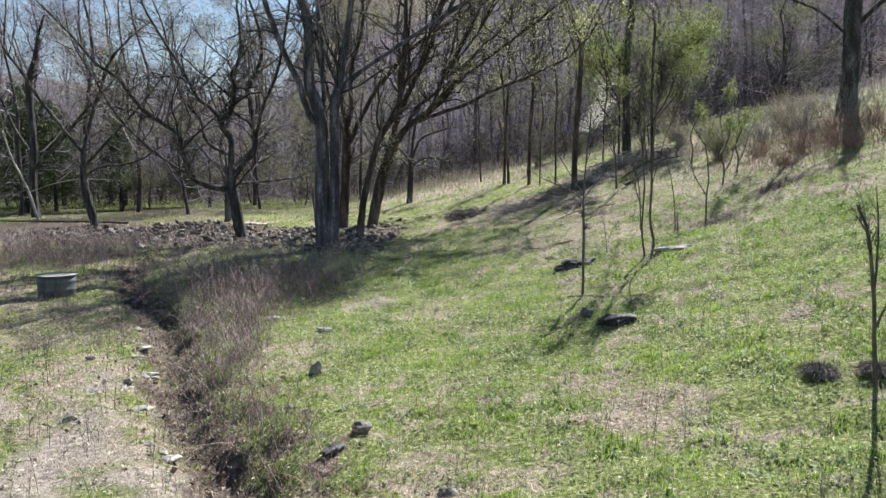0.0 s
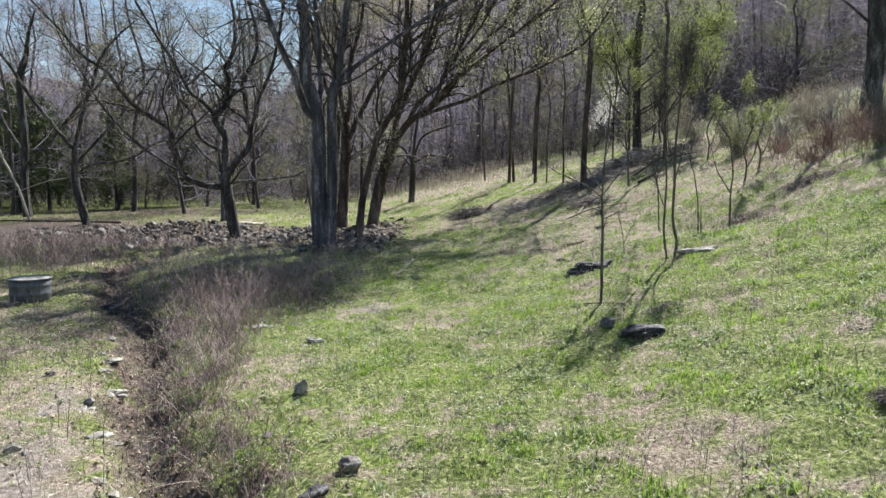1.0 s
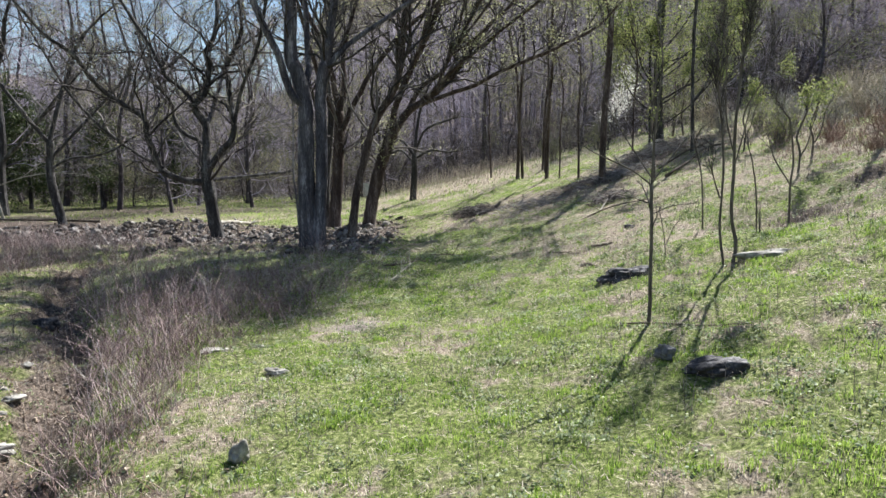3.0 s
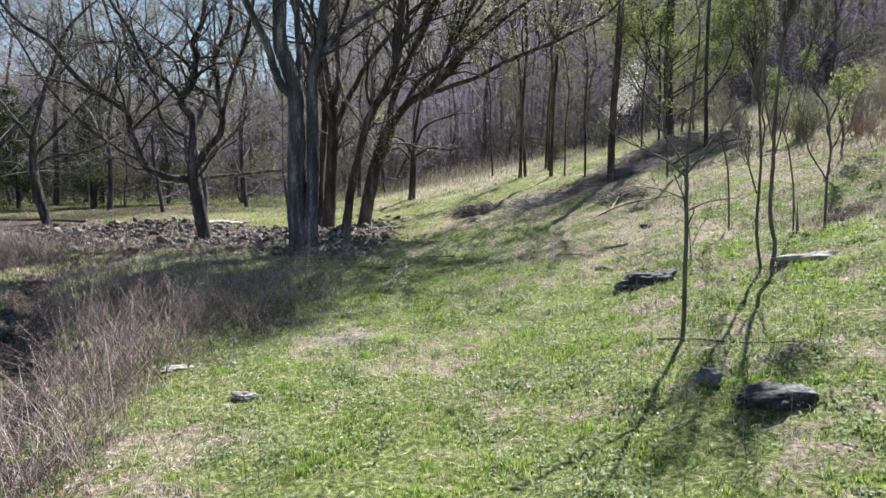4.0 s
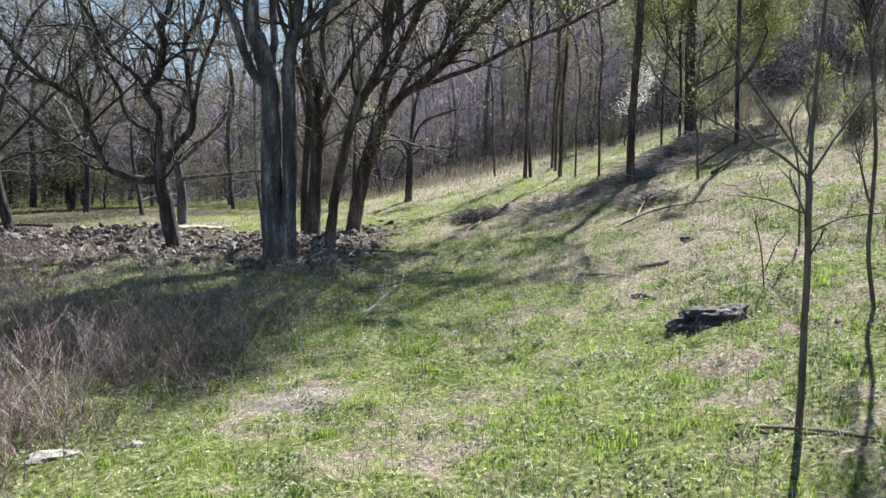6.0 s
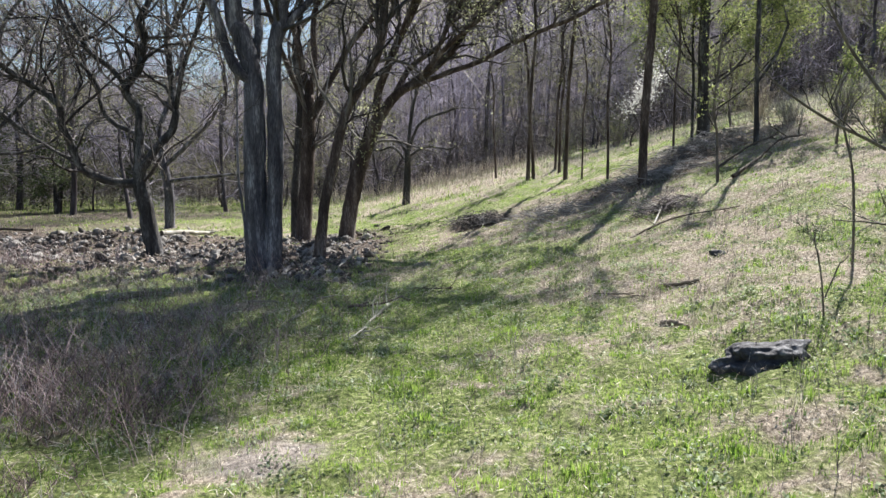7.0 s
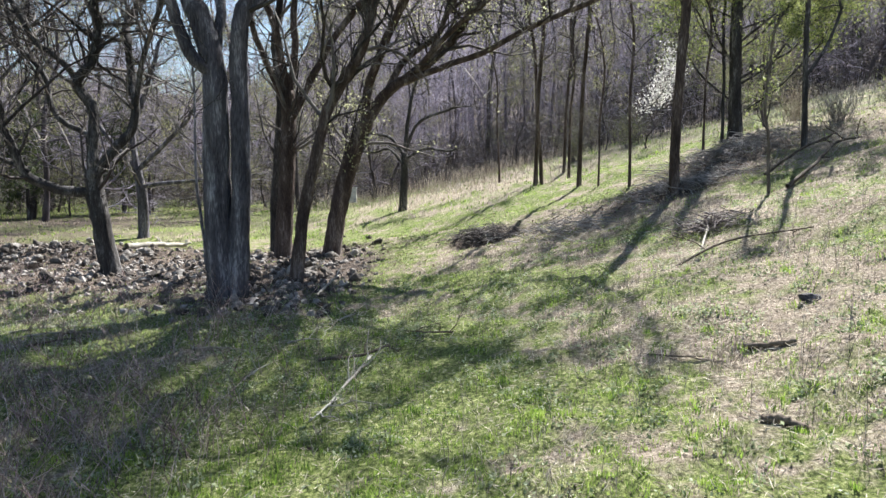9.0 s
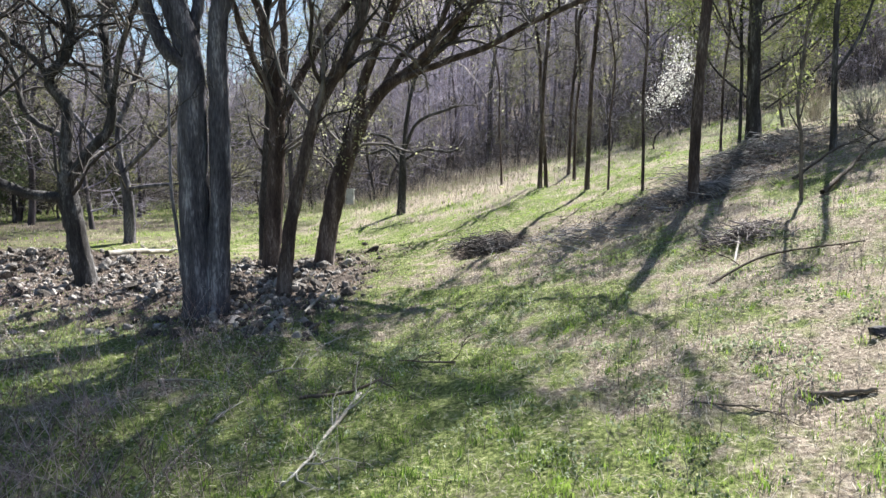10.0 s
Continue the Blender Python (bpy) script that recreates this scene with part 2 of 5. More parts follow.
def mould_shade_mask(x, y):
    # the last two bells paint the valley trees' shade on the pasture
    rubble = bell(x, y, -6, 27, 4.6, 4.2) + bell(x, y, -13, 29, 5, 3.4) + 0.9 * bell(x, y, -3.4, 24.6, 1.6, 2.6) + 0.9 * bell(x, y, -19, 32, 6, 4) + 0.3 * bell(x, y, -15, 37, 9, 1.2) + 0.66 * bell(x, y, -18, 43, 14, 6)
    ditch = 0.8 * np.exp(-(gully_distance(x, y) / 0.45) ** 2)
    bramble = 0.6 * bramble_mask(x, y) * (0.25 + 0.75 * belt_thin(x, y)) * np.clip(0.55 + 0.8 * ripple(x, y, 1.5, 21), 0.1, 1)
    # litter on the trodden side, deepened to paint in tree shade
    ditch = ditch + 0.55 * left_of_gully(x, y) * np.clip(0.6 + ripple(x, y, 1.9, 17), 0, 1) * step_up((y - 9.5) / 1.0)
    line = np.interp(y, GULLY[:, 1], GULLY[:, 0])
    verge = 0.7 * np.exp(-((x - line - 0.75) / 0.7) ** 2) * step_up((10.5 - y) / 1.0) * np.clip(0.6 + 0.8 * ripple(x, y, 0.7, 18), 0, 1)
    # brush litter, plus painted shade: undercut ledges, the hollow, bank trees' feet
    brush = 0.9 * bell(x, y, 6.4, 15.9, 0.55, 0.35) + 0.8 * bell(x, y, 8.3, 16.6, 1.0, 0.35) + 0.6 * bell(x, y, 7.6, 14.2, 1.0, 0.3) + 0.95 * bell(x, y, 0.9, 26.4, 1.0, 0.7) + 0.33 * bell(x, y, 3.2, 24.8, 2.2, 2.0) + 0.85 * bell(x, y, 5.4, 26.6, 2.0, 1.5) + 0.8 * bell(x, y, 7.4, 28.4, 2.2, 1.7)
    woods = step_up((y + 0.4 * x - 60) / 3) + step_up(x - 19.0)
    return np.clip(np.maximum.reduce([rubble, ditch, bramble, verge, brush, 0.75 * np.clip(woods, 0, 1), 0.5 * step_up((x - 9.4 + 0.1 * (y - 17)) / 0.6) * np.clip(0.6 + 0.7 * ripple(x, y, 1.6, 45), 0, 1)]), 0, 1)


def bramble_mask(x, y):
    """The belt of bramble along the meadow side of the gully, widening towards the big trees."""
    line = np.interp(y, GULLY[:, 1], GULLY[:, 0])
    d = x - line
    wide = np.interp(y, [5, 8, 11, 13, 15, 17, 20, 22, 24], [0.5, 0.9, 1.1, 2.1, 4.2, 5.4, 6.9, 7.0, 5.0])
    inside = np.exp(-((d - 0.25 - wide * 0.5) / (wide * 0.55)) ** 4)
    mound = 0.9 * bell(x, y, -13.5, 23.5, 3.6, 2.6) + 0.5 * bell(x, y, -11, 20.5, 1.3, 2.0)
    return np.clip(inside * step_up((d - 0.3) / 0.06) * step_up((22.6 - y) / 0.5) * step_up((y - 6.0) / 0.7) + mound, 0, 1)


def belt_thin(x, y):
    """Thick bramble near the gully's bend and on the mound, thin towards the big trees."""
    return np.maximum(step_up((16.8 - y) / 0.8), step_up((-9.5 - x) / 0.5))


def bare_mask(x, y):
    return np.clip(left_of_gully(x, y) * (0.3 + 0.7 * step_up((9.5 - y) / 1.2)) * (0.22 + 0.36 * ripple(x, y, 2.2, 11) + 0.2 * ripple(x, y, 0.7, 14) + 0.45 * bell(x, y, -4.4, 6.3, 2.2, 3.0)) + 0.75 * bell(x, y, -1.5, 13.6, 0.75, 0.5) + 0.35 * bell(x, y, 7.3, 15.2, 1.3, 0.7), 0, 1)


def dry_mask(x, y):
    base = 0.29 + 0.22 * ripple(x, y, 3.4, 12) + 0.16 * ripple(x, y, 1.2, 13)
    base = base + 0.3 * bell(x, y, 4.2, 19.0, 2.4, 3.0) + 0.2 * bell(x, y, 3.0, 15.8, 2.0, 2.2) + 0.12 * bell(x, y, 2.0, 6.5, 1.8, 1.6) + 0.5 * bell(x, y, 2.6, 25, 3, 2.4) + 0.45 * bell(x, y, 1.5, 46, 4.5, 7)
    base = base + 0.12 * left_of_gully(x, y) + 0.3 * bell(x, y, 9, 20, 3, 5) + 0.45 * bell(x, y, 10, 28, 3, 4) - 0.22 * bell(x, y, -0.8, 18, 2.0, 3.5) + 0.08 * bell(x, y, -2.6, 8, 1.0, 2.5)
    base = base + 0.1 * step_up((y - 33) / 2) * step_up((x + 6) / 2)
    return np.clip(0.16 + 0.40 * step_up((base - 0.05 * step_up((11 - y) / 1.5) + 0.22 * ripple(x, y, 0.45, 15) + 0.18 * ripple(x, y, 0.26, 16) - 0.40) / 0.09), 0, 1) * np.clip(0.7 + base, 0, 1.2)


# ---- building blocks ----
def raw_mesh(name, verts, loops, sizes, mat, smooth=True):
    """A big mesh straight from arrays."""
    me = bpy.data.meshes.new(name)
    me.vertices.add(len(verts))
    me.vertices.foreach_set("co", np.ascontiguousarray(verts, dtype=np.float32).ravel())
    me.loops.add(len(loops))
    me.loops.foreach_set("vertex_index", np.ascontiguousarray(loops, dtype=np.int32))
    me.polygons.add(len(sizes))
    starts = np.concatenate(([0], np.cumsum(sizes)[:-1])).astype(np.int32)
    me.polygons.foreach_set("loop_start", starts)
    me.polygons.foreach_set("use_smooth", np.full(len(sizes), smooth))
    me.materials.append(mat)
    me.update(calc_edges=True)
    return me


class Soup:
    """Collects tubes and leaves for one mesh."""

    def __init__(self):
        self.verts, self.loops, self.sizes, self.count, self.waiting, self.flat, self.ridge = [], [], [], 0, {}, {}, 0.0

    def tube(self, pts, radii, sides):
        pts, radii = np.asarray(pts, float), np.asarray(radii, float)
        self.waiting.setdefault((len(pts), sides), []).append((pts, radii))

    def tubes(self, pts, radii, sides):
        """Many tubes of as many points at once: pts (tubes, points, 3), radii (tubes, points)."""
        m, n = radii.shape
        tangent = np.gradient(pts, axis=1)
        tangent /= np.linalg.norm(tangent, axis=2, keepdims=True) + 1e-9
        ref = np.where(np.abs(tangent[:, :1, 1:2]) < 0.8, np.array((0.0, 1.0, 0.0)), np.array((1.0, 0.0, 0.0)))
        a = np.cross(tangent, np.broadcast_to(ref, tangent.shape))
        a /= np.linalg.norm(a, axis=2, keepdims=True) + 1e-9
        b = np.cross(tangent, a)
        ang = np.arange(sides) * math.tau / sides
        wide = np.repeat(radii[:, :, None], sides, axis=2)
        if self.ridge:
            r = np.random.RandomState(n * sides)
            furrow = np.cumsum(np.concatenate([r.normal(0, 1, (1, sides)), r.normal(0, 0.35, (n - 1, sides))]), axis=0)
            wide = wide * (1 + self.ridge * np.tanh(furrow)[None])
        ring = pts[:, :, None] + wide[..., None] * (np.cos(ang)[:, None] * a[:, :, None] + np.sin(ang)[:, None] * b[:, :, None])
        self.verts.append(ring.reshape(-1, 3))
        i, j = np.arange(n - 1)[:, None] * sides, np.arange(sides)[None]
        k = (j + 1) % sides
        quads = np.stack([i + j, i + k, i + sides + k, i + sides + j], -1).reshape(1, -1, 4)
        base = (np.arange(m) * n * sides + self.count)[:, None, None]
        self.loops.append((quads + base).ravel())
        self.sizes.append(np.full(m * quads.shape[1], 4))
        self.loops.append((np.arange(sides)[None] + base[:, 0] + (n - 1) * sides).ravel())
        self.sizes.append(np.full(m, sides))
        self.count += m * n * sides

    def ribbon(self, pts, radii, rng):
        self.flat.setdefault(len(pts), []).append((pts, radii, rng.normal(0, 1, 3)))

    def ribbons(self, pts, radii, side):
        """Fine bent twigs as narrow tapered strips, many at once."""
        m, n = radii.shape
        side = np.cross(pts[:, -1] - pts[:, 0], side)
        side /= np.linalg.norm(side, axis=1, keepdims=True) + 1e-9
        off = radii[:, :, None] * side[:, None]
        self.verts.append(np.concatenate([pts + off, pts[:, :-1] - off[:, :-1]], 1).reshape(-1, 3))
        base = (np.arange(m) * (2 * n - 1) + self.count)[:, None]
        for k in range(n - 2):
            self.loops.append((base + np.array([[k, k + 1, n + k + 1, n + k]])).ravel())
            self.sizes.append(np.full(m, 4))
        self.loops.append((base + np.array([[n - 2, n - 1, 2 * n - 2]])).ravel())
        self.sizes.append(np.full(m, 3))
        self.count += m * (2 * n - 1)

    def slivers(self, centres, way, length, width, rng):
        """Far twigs: long thin diamonds that point along way, more or less."""
        c, d = np.asarray(centres, float), np.asarray(way, float) + rng.normal(0, 0.45, (len(centres), 3))
        d /= np.linalg.norm(d, axis=1)[:, None]
        e = np.cross(d, rng.normal(0, 1, c.shape))
        e /= np.linalg.norm(e, axis=1)[:, None] + 1e-9
        l, w = length * rng.uniform(0.5, 1.4, (len(c), 1)), width * rng.uniform(0.6, 1.4, (len(c), 1))
        v = np.stack([c, c + d * l * 0.4 + e * w / 2, c + d * l, c + d * l * 0.4 - e * w / 2], 1)
        self.verts.append(v.reshape(-1, 3))
        q = np.arange(len(c))[:, None] * 4 + self.count
        self.loops.append((q + np.array([[0, 1, 2, 0, 2, 3]])).ravel())
        self.sizes.append(np.full(len(c) * 2, 3))
        self.count += len(c) * 4

    def leaves(self, centres, size, rng, spread=0.0, long=1.6):
        """Small folded leaves, two triangles each, turned at random."""
        c = np.asarray(centres, float)
        if len(c) == 0:
            return
        if spread:
            c = c + rng.normal(0, spread, c.shape)
        d = rng.normal(0, 1, c.shape)
        d /= np.linalg.norm(d, axis=1)[:, None]
        e = np.cross(d, rng.normal(0, 1, c.shape))
        e /= np.linalg.norm(e, axis=1)[:, None] + 1e-9
        s = size * rng.uniform(0.6, 1.4, (len(c), 1))
        f = np.cross(d, e)
        v = np.stack([c - d * s * long / 2, c + e * s / 2 + f * s * 0.15, c + d * s * long / 2, c - e * s / 2 + f * s * 0.15], 1)
        self.verts.append(v.reshape(-1, 3))
        q = np.arange(len(c))[:, None] * 4 + self.count
        self.loops.append((q + np.array([[0, 1, 2, 0, 2, 3]])).ravel())
        self.sizes.append(np.full(len(c) * 2, 3))
        self.count += len(c) * 4

    def mesh(self, name, mat, smooth=True):
        for (_, sides), lines in self.waiting.items():
            self.tubes(np.array([p for p, _ in lines]), np.array([q for _, q in lines]), sides)
        for lines in self.flat.values():
            self.ribbons(np.array([q[0] for q in lines]), np.array([q[1] for q in lines]), np.array([q[2] for q in lines]))
        self.waiting, self.flat = {}, {}
        return raw_mesh(name, np.concatenate(self.verts), np.concatenate(self.loops), np.concatenate(self.sizes), mat, smooth)


def part(name, me, parent, label=""):
    ob = new(name, me)
    ob.parent = parent
    return tagged(ob, label)


def thing(name, x, y, label, category, group="", kind="", sink=0.0):
    ob = new(name)
    ob.empty_display_size = 0.2
    ob.matrix_world = pose(x, y, z_at(x, y) - sink)
    return tagged(ob, label, category, group, kind)


def smooth_line(pts, n):
    """A rounded line through the points (Catmull-Rom)."""
    p = np.asarray(pts, float)
    p = np.vstack([2 * p[0] - p[1], p, 2 * p[-1] - p[-2]])
    out = []
    spans = len(p) - 3
    for u in np.linspace(0, spans - 1e-6, n):
        i, t = int(u), u - int(u)
        a, b, c, d = p[i:i + 4]
        out.append(0.5 * ((2 * b) + (c - a) * t + (2 * a - 5 * b + 4 * c - d) * t * t + (3 * b - a - 3 * c + d) * t ** 3))
    return np.array(out)


def branch(soup, start, direction, length, radius, depth, rng, tips, kids=4, lift=0.15, wobble=0.25, sides=5, shrink=0.55, first=0.25, thin=0.0055, fine=False):
    """A crooked branch that forks again depth times; tips collects the ends of the twigs."""
    n = (4 if depth == 1 else 5) if depth > 0 else 3 if fine else 2
    d = np.asarray(direction, float)
    d = d / np.linalg.norm(d)
    pts = [np.asarray(start, float)]
    for _ in range(n):
        d = d + rng.normal(0, wobble, 3) + np.array((0, 0, lift))
        d /= np.linalg.norm(d)
        pts.append(pts[-1] + d * length / n)
    pts = np.array(pts)
    radii = radius * np.linspace(1, 0.3, n + 1)
    if fine and depth == 0:
        soup.ribbon(pts, radii, rng)
    else:
        soup.tube(pts, radii, sides)
    if depth == 0:
        tips.extend(pts[-2:])
        return
    for k in range(kids):
        s = first + (0.98 - first) * (k + rng.uniform(0.2, 0.8)) / kids
        i = min(int(s * n), n - 1)
        at = pts[i] + (pts[i + 1] - pts[i]) * (s * n - i)
        side = rng.normal(0, 1, 3)
        along = pts[i + 1] - pts[i]
        along /= np.linalg.norm(along)
        side -= along * side.dot(along)
        side /= np.linalg.norm(side) + 1e-9
        turn = rng.uniform(0.5, 1.0)
        branch(soup, at, along * math.cos(turn) + side * math.sin(turn), length * shrink * rng.uniform(0.6, 1.25) * (1.15 - 0.5 * s), max(radii[i] * 0.6, thin), depth - 1, rng, tips, max(2, kids - 1), lift, wobble, max(3, sides - 1), shrink, first, thin, fine)


# ---- the ground sheet ----
def steps(low, high, fine, out, grow=1.16):
    """Even fine steps between low and high, growing ones out to the far edge on both sides."""
    mid = list(np.arange(low, high + fine / 2, fine))
    right, step = [high], fine
    while right[-1] < out:
        step *= grow
        right.append(right[-1] + step)
    left, step = [low], fine
    while left[-1] > -out:
        step *= grow
        left.append(left[-1] - step)
    return np.array(left[:0:-1] + mid + right[1:])


gx, gy = steps(-11, 9.5, 0.11, 700), steps(3, 31, 0.12, 700)
px, py = np.meshgrid(gx, gy)
fx, fy = px.ravel(), py.ravel()
nx, ny = len(gx), len(gy)
corner = (np.arange(ny - 1)[:, None] * nx + np.arange(nx - 1)[None]).ravel()
quads = np.stack([corner, corner + 1, corner + 1 + nx, corner + nx], -1)
ground_mesh = raw_mesh("ground", np.stack([fx, fy, ground_z(fx, fy)], -1), quads.ravel(), np.full(len(quads), 4), GROUND)
for mask, values in (("dry", dry_mask(fx, fy)), ("bare", bare_mask(fx, fy)), ("mould_shade", mould_shade_mask(fx, fy))):
    ground_mesh.attributes.new(mask, "FLOAT", "POINT").data.foreach_set("value", values.astype(np.float32))
ground = tagged(new("ground", ground_mesh), "sloping pasture with patchy grass, dry thatch and a shallow gully", "ground", kind="structure")


# ---- trees with traced limbs ----
def traced_tree(name, x, y, limbs, label, seed, bark=BARK, twig=TWIG_DARK, bushy=1.0, ext=2.6, leaf=None, leaf_size=0.03, leaf_count=0, group="", leaf_spread=0.06, twig_depth=2, flare=1.35, sub=1.0, leaf_top=99, low=0.2, top=0):
    """A tree from its main limbs: (radius at start, at end, lean in depth, grows on?, points across and up from the base)."""
    rng = np.random.RandomState(seed)
    tree = thing(name, x, y, label, "tree", group, sink=0.0)
    crown, tips, built, whip = Soup(), [], [], bark is BARK_SMOOTH
    for i, (r0, r1, lean, grows, pts) in enumerate(limbs):
        p = np.array(pts, float)
        along = np.concatenate(([0], np.cumsum(np.hypot(*np.diff(p, axis=0).T))))
        y0 = 0.0
        if built:
            allp = np.vstack(built)
            y0 = allp[np.argmin(np.hypot(allp[:, 0] - p[0, 0], allp[:, 2] - p[0, 1])), 1]
        line = np.stack([p[:, 0], y0 + lean * along, p[:, 1]], -1)
        if i == 0:
            line[0, 2] = -0.25
        if grows:
            d = line[-1] - line[-2]
            d /= np.linalg.norm(d)
            for _ in range(4):
                d = d + rng.normal(0, 0.16, 3) + np.array((0, 0, 0.06))
                d /= np.linalg.norm(d)
                line = np.vstack([line, line[-1] + d * ext / 4])
        n = max(8, int(len(line) * (7 if r0 > 0.1 and not whip else 3.2)))
        line = smooth_line(line, n)
        line[1:-1] += rng.normal(0, 0.004 if r0 > 0.1 else min(0.02, r0 * 0.12), (n - 2, 3))
        kink = smooth_line(rng.normal(0, 1, (max(4, len(line) // 5), 3)), n) * np.interp(np.linspace(0, 1, n), [0, 0.15, 1], [0, 1, 1])[:, None]
        line += kink * (min(0.07, r0 * 0.5) if i and r0 < 0.13 and p[0, 1] > 0.5 and not whip else 0.05 * r0)
        radii = np.interp(np.linspace(0, 1, n), [0, 0.08, 0.6, 1] if i == 0 else [0, 0.5, 1], ([r0 * flare, r0, (r0 + r1) / 2, r1 * (0.25 if grows else 1)] if i == 0 else [r0, (r0 + r1) / 2, r1 * (0.25 if grows else 0.6)]))
        radii = radii * (1 + rng.uniform(-0.05, 0.05, n))
        s = Soup()
        s.ridge = 0.11 if r0 > 0.1 else 0.0
        s.tube(line, radii, 22 if r0 > 0.1 else 14 if r0 > 0.06 else 8)
        part("trunk" if i == 0 else "limb", s.mesh("trunk" if i == 0 else "limb", bark), tree)
        built.append(line)
        total = np.linalg.norm(np.diff(line, axis=0), axis=1).sum()
        start = 0.55 if i == 0 and len(limbs) > 1 else low
        spots = [int(rng.uniform(start, 0.99) * (n - 1)) for _ in range(int(total * 3.2 * bushy))]
        high = np.flatnonzero(line[:, 2] > 9.6)
        if top and len(high) > 1:
            spots += [high[rng.randint(0, len(high))] for _ in range(int(top * np.linalg.norm(line[high[-1]] - line[high[0]])))]
        for k in spots:
            u = k / (n - 1)
            out = rng.normal(0, 1, 3)
            out[2] = abs(out[2]) * 0.5
            forward = line[min(k + 1, n - 1)] - line[max(k - 1, 0)]
            forward /= np.linalg.norm(forward) + 1e-9
            length = (0.6 + 1.3 * rng.uniform() if whip else 0.55 + 2.8 * rng.uniform() ** 2) * (1.1 - 0.5 * u) * sub
            branch(crown, line[k], out / np.linalg.norm(out) + forward * (2.2 if whip else 0.7), length, min(radii[k] * 0.5, 0.016 * length + 0.006), twig_depth, rng, tips, 4 if whip else 5, 0.12 if whip else 0.05, 0.14 if whip else 0.27, 4, thin=0.003 if whip else 0.0065, fine=not whip)
    part("crown", crown.mesh("crown", twig), tree)
    if leaf and leaf_count:
        leaves = Soup()
        low = np.array([p for p in tips if p[2] < leaf_top])
        picks = low[rng.randint(0, len(low), leaf_count)]
        leaves.leaves(picks, leaf_size, rng, leaf_spread)
        part("leaves", leaves.mesh("leaves", leaf, False), tree)
    return tree


traced_tree("twin_stem_tree", -4.05, 22.9, [
    (0.225, 0.11, 0, 1, [(0, 0), (-0.04, 1.5), (-0.05, 2.9), (-0.06, 4.1), (-0.24, 4.9), (-0.43, 5.5)]),
    (0.18, 0.11, 0.0, 1, [(0.26, -0.2), (0.31, 0.6), (0.37, 1.8), (0.40, 3.4), (0.41, 4.4), (0.49, 5.0), (0.61, 5.5)]),
    (0.11, 0.06, -0.2, 1, [(-0.07, 3.7), (-0.2, 4.1), (-0.45, 4.7), (-0.75, 5.5)]),
    (0.10, 0.06, 0.3, 1, [(-0.03, 3.9), (0.04, 4.8), (-0.01, 5.5)]),
    (0.08, 0.05, 0.2, 1, [(0.45, 4.7), (0.81, 5.3), (1.29, 5.8), (2.1, 6.4)]),
    (0.035, 0.02, -0.02, 0, [(-0.24, -0.1), (-0.31, 0.9), (-0.41, 2.1), (-0.38, 3.7), (-0.42, 4.8)]),
], "tall twin-stemmed bare tree with furrowed grey bark in stone rubble", 11, BARK_GREY, flare=1.3, bushy=1.1, ext=9, sub=1.1, low=0.5, top=11)
traced_tree("forked_tree", -7.97, 26.7, [
    (0.235, 0.17, 0, 0, [(0, 0), (-0.2, 0.95), (-0.36, 1.95), (-0.36, 2.5)]),
    (0.125, 0.05, 0.1, 1, [(-0.36, 2.4), (-0.48, 3.56), (-0.75, 4.5), (-0.44, 5.17), (-0.29, 5.96), (-0.29, 6.5)]),
    (0.075, 0.04, -0.2, 1, [(-0.75, 4.5), (-1.09, 5.1), (-1.61, 5.57), (-2.04, 6.36)]),
    (0.105, 0.05, 0.25, 1, [(-0.30, 2.4), (0.19, 3.15), (0.5, 3.96), (0.28, 5.03), (0.18, 5.83), (0.31, 6.5)]),
    (0.065, 0.04, -0.3, 1, [(0.5, 3.96), (0.89, 5.03), (1.26, 5.7), (1.63, 6.5)]),
    (0.115, 0.05, -0.2, 1, [(-0.34, 1.95), (-1.19, 2.1), (-1.72, 2.47), (-2.09, 3.29), (-2.19, 3.97), (-2.83, 4.64)]),
    (0.07, 0.04, 0.25, 1, [(-0.45, 3.3), (-1.5, 3.83), (-1.79, 4.77), (-2.5, 5.57)]),
    (0.05, 0.025, -0.3, 1, [(-1.72, 2.47), (-2.5, 2.9), (-3.4, 3.7), (-4.2, 4.8)]),
], "bare forked tree with low crooked limbs beside the rubble", 12, BARK, bushy=1.5, ext=6, sub=1.1, top=12)
traced_tree("dark_forked_tree", -4.13, 27.5, [
    (0.22, 0.15, 0, 0, [(0, 0), (0.13, 1.4), (0.21, 2.9), (0.26, 4.1)]),
    (0.10, 0.05, -0.2, 1, [(0.26, 4.0), (0.08, 5.2), (-0.25, 6.3)]),
    (0.10, 0.05, 0.1, 1, [(0.26, 4.0), (0.43, 5.2), (0.45, 6.3)]),
    (0.10, 0.05, 0.3, 1, [(0.29, 3.4), (0.85, 4.7), (1.72, 6.1)]),
    (0.08, 0.04, -0.3, 1, [(0.21, 3.7), (-0.15, 4.8), (-0.47, 6.1)]),
], "dark forked tree with reddish bark rising from stone rubble", 13, BARK_RED, bushy=1.3, ext=8.5, sub=1.1, low=0.35, top=12)
traced_tree("slender_tree", -4.64, 28.9, [(0.12, 0.06, 0, 1, [(0, 0), (0, 1.4), (0.11, 2.7), (0.22, 4.3), (0.1, 5.6)])], "slim dark tree standing close behind a forked tree", 14, BARK, bushy=0.8, ext=4)
traced_tree("leaning_tree", -3.07, 24.3, [(0.115, 0.07, 0, 1, [(0, 0), (0.18, 1.2), (0.44, 2.38), (0.75, 3.43), (1.29, 4.34), (1.58, 5.13), (1.65, 5.8)])], "slim leaning tree at the edge of the rubble", 15, BARK_RED, bushy=1.5, ext=7.5, top=15)
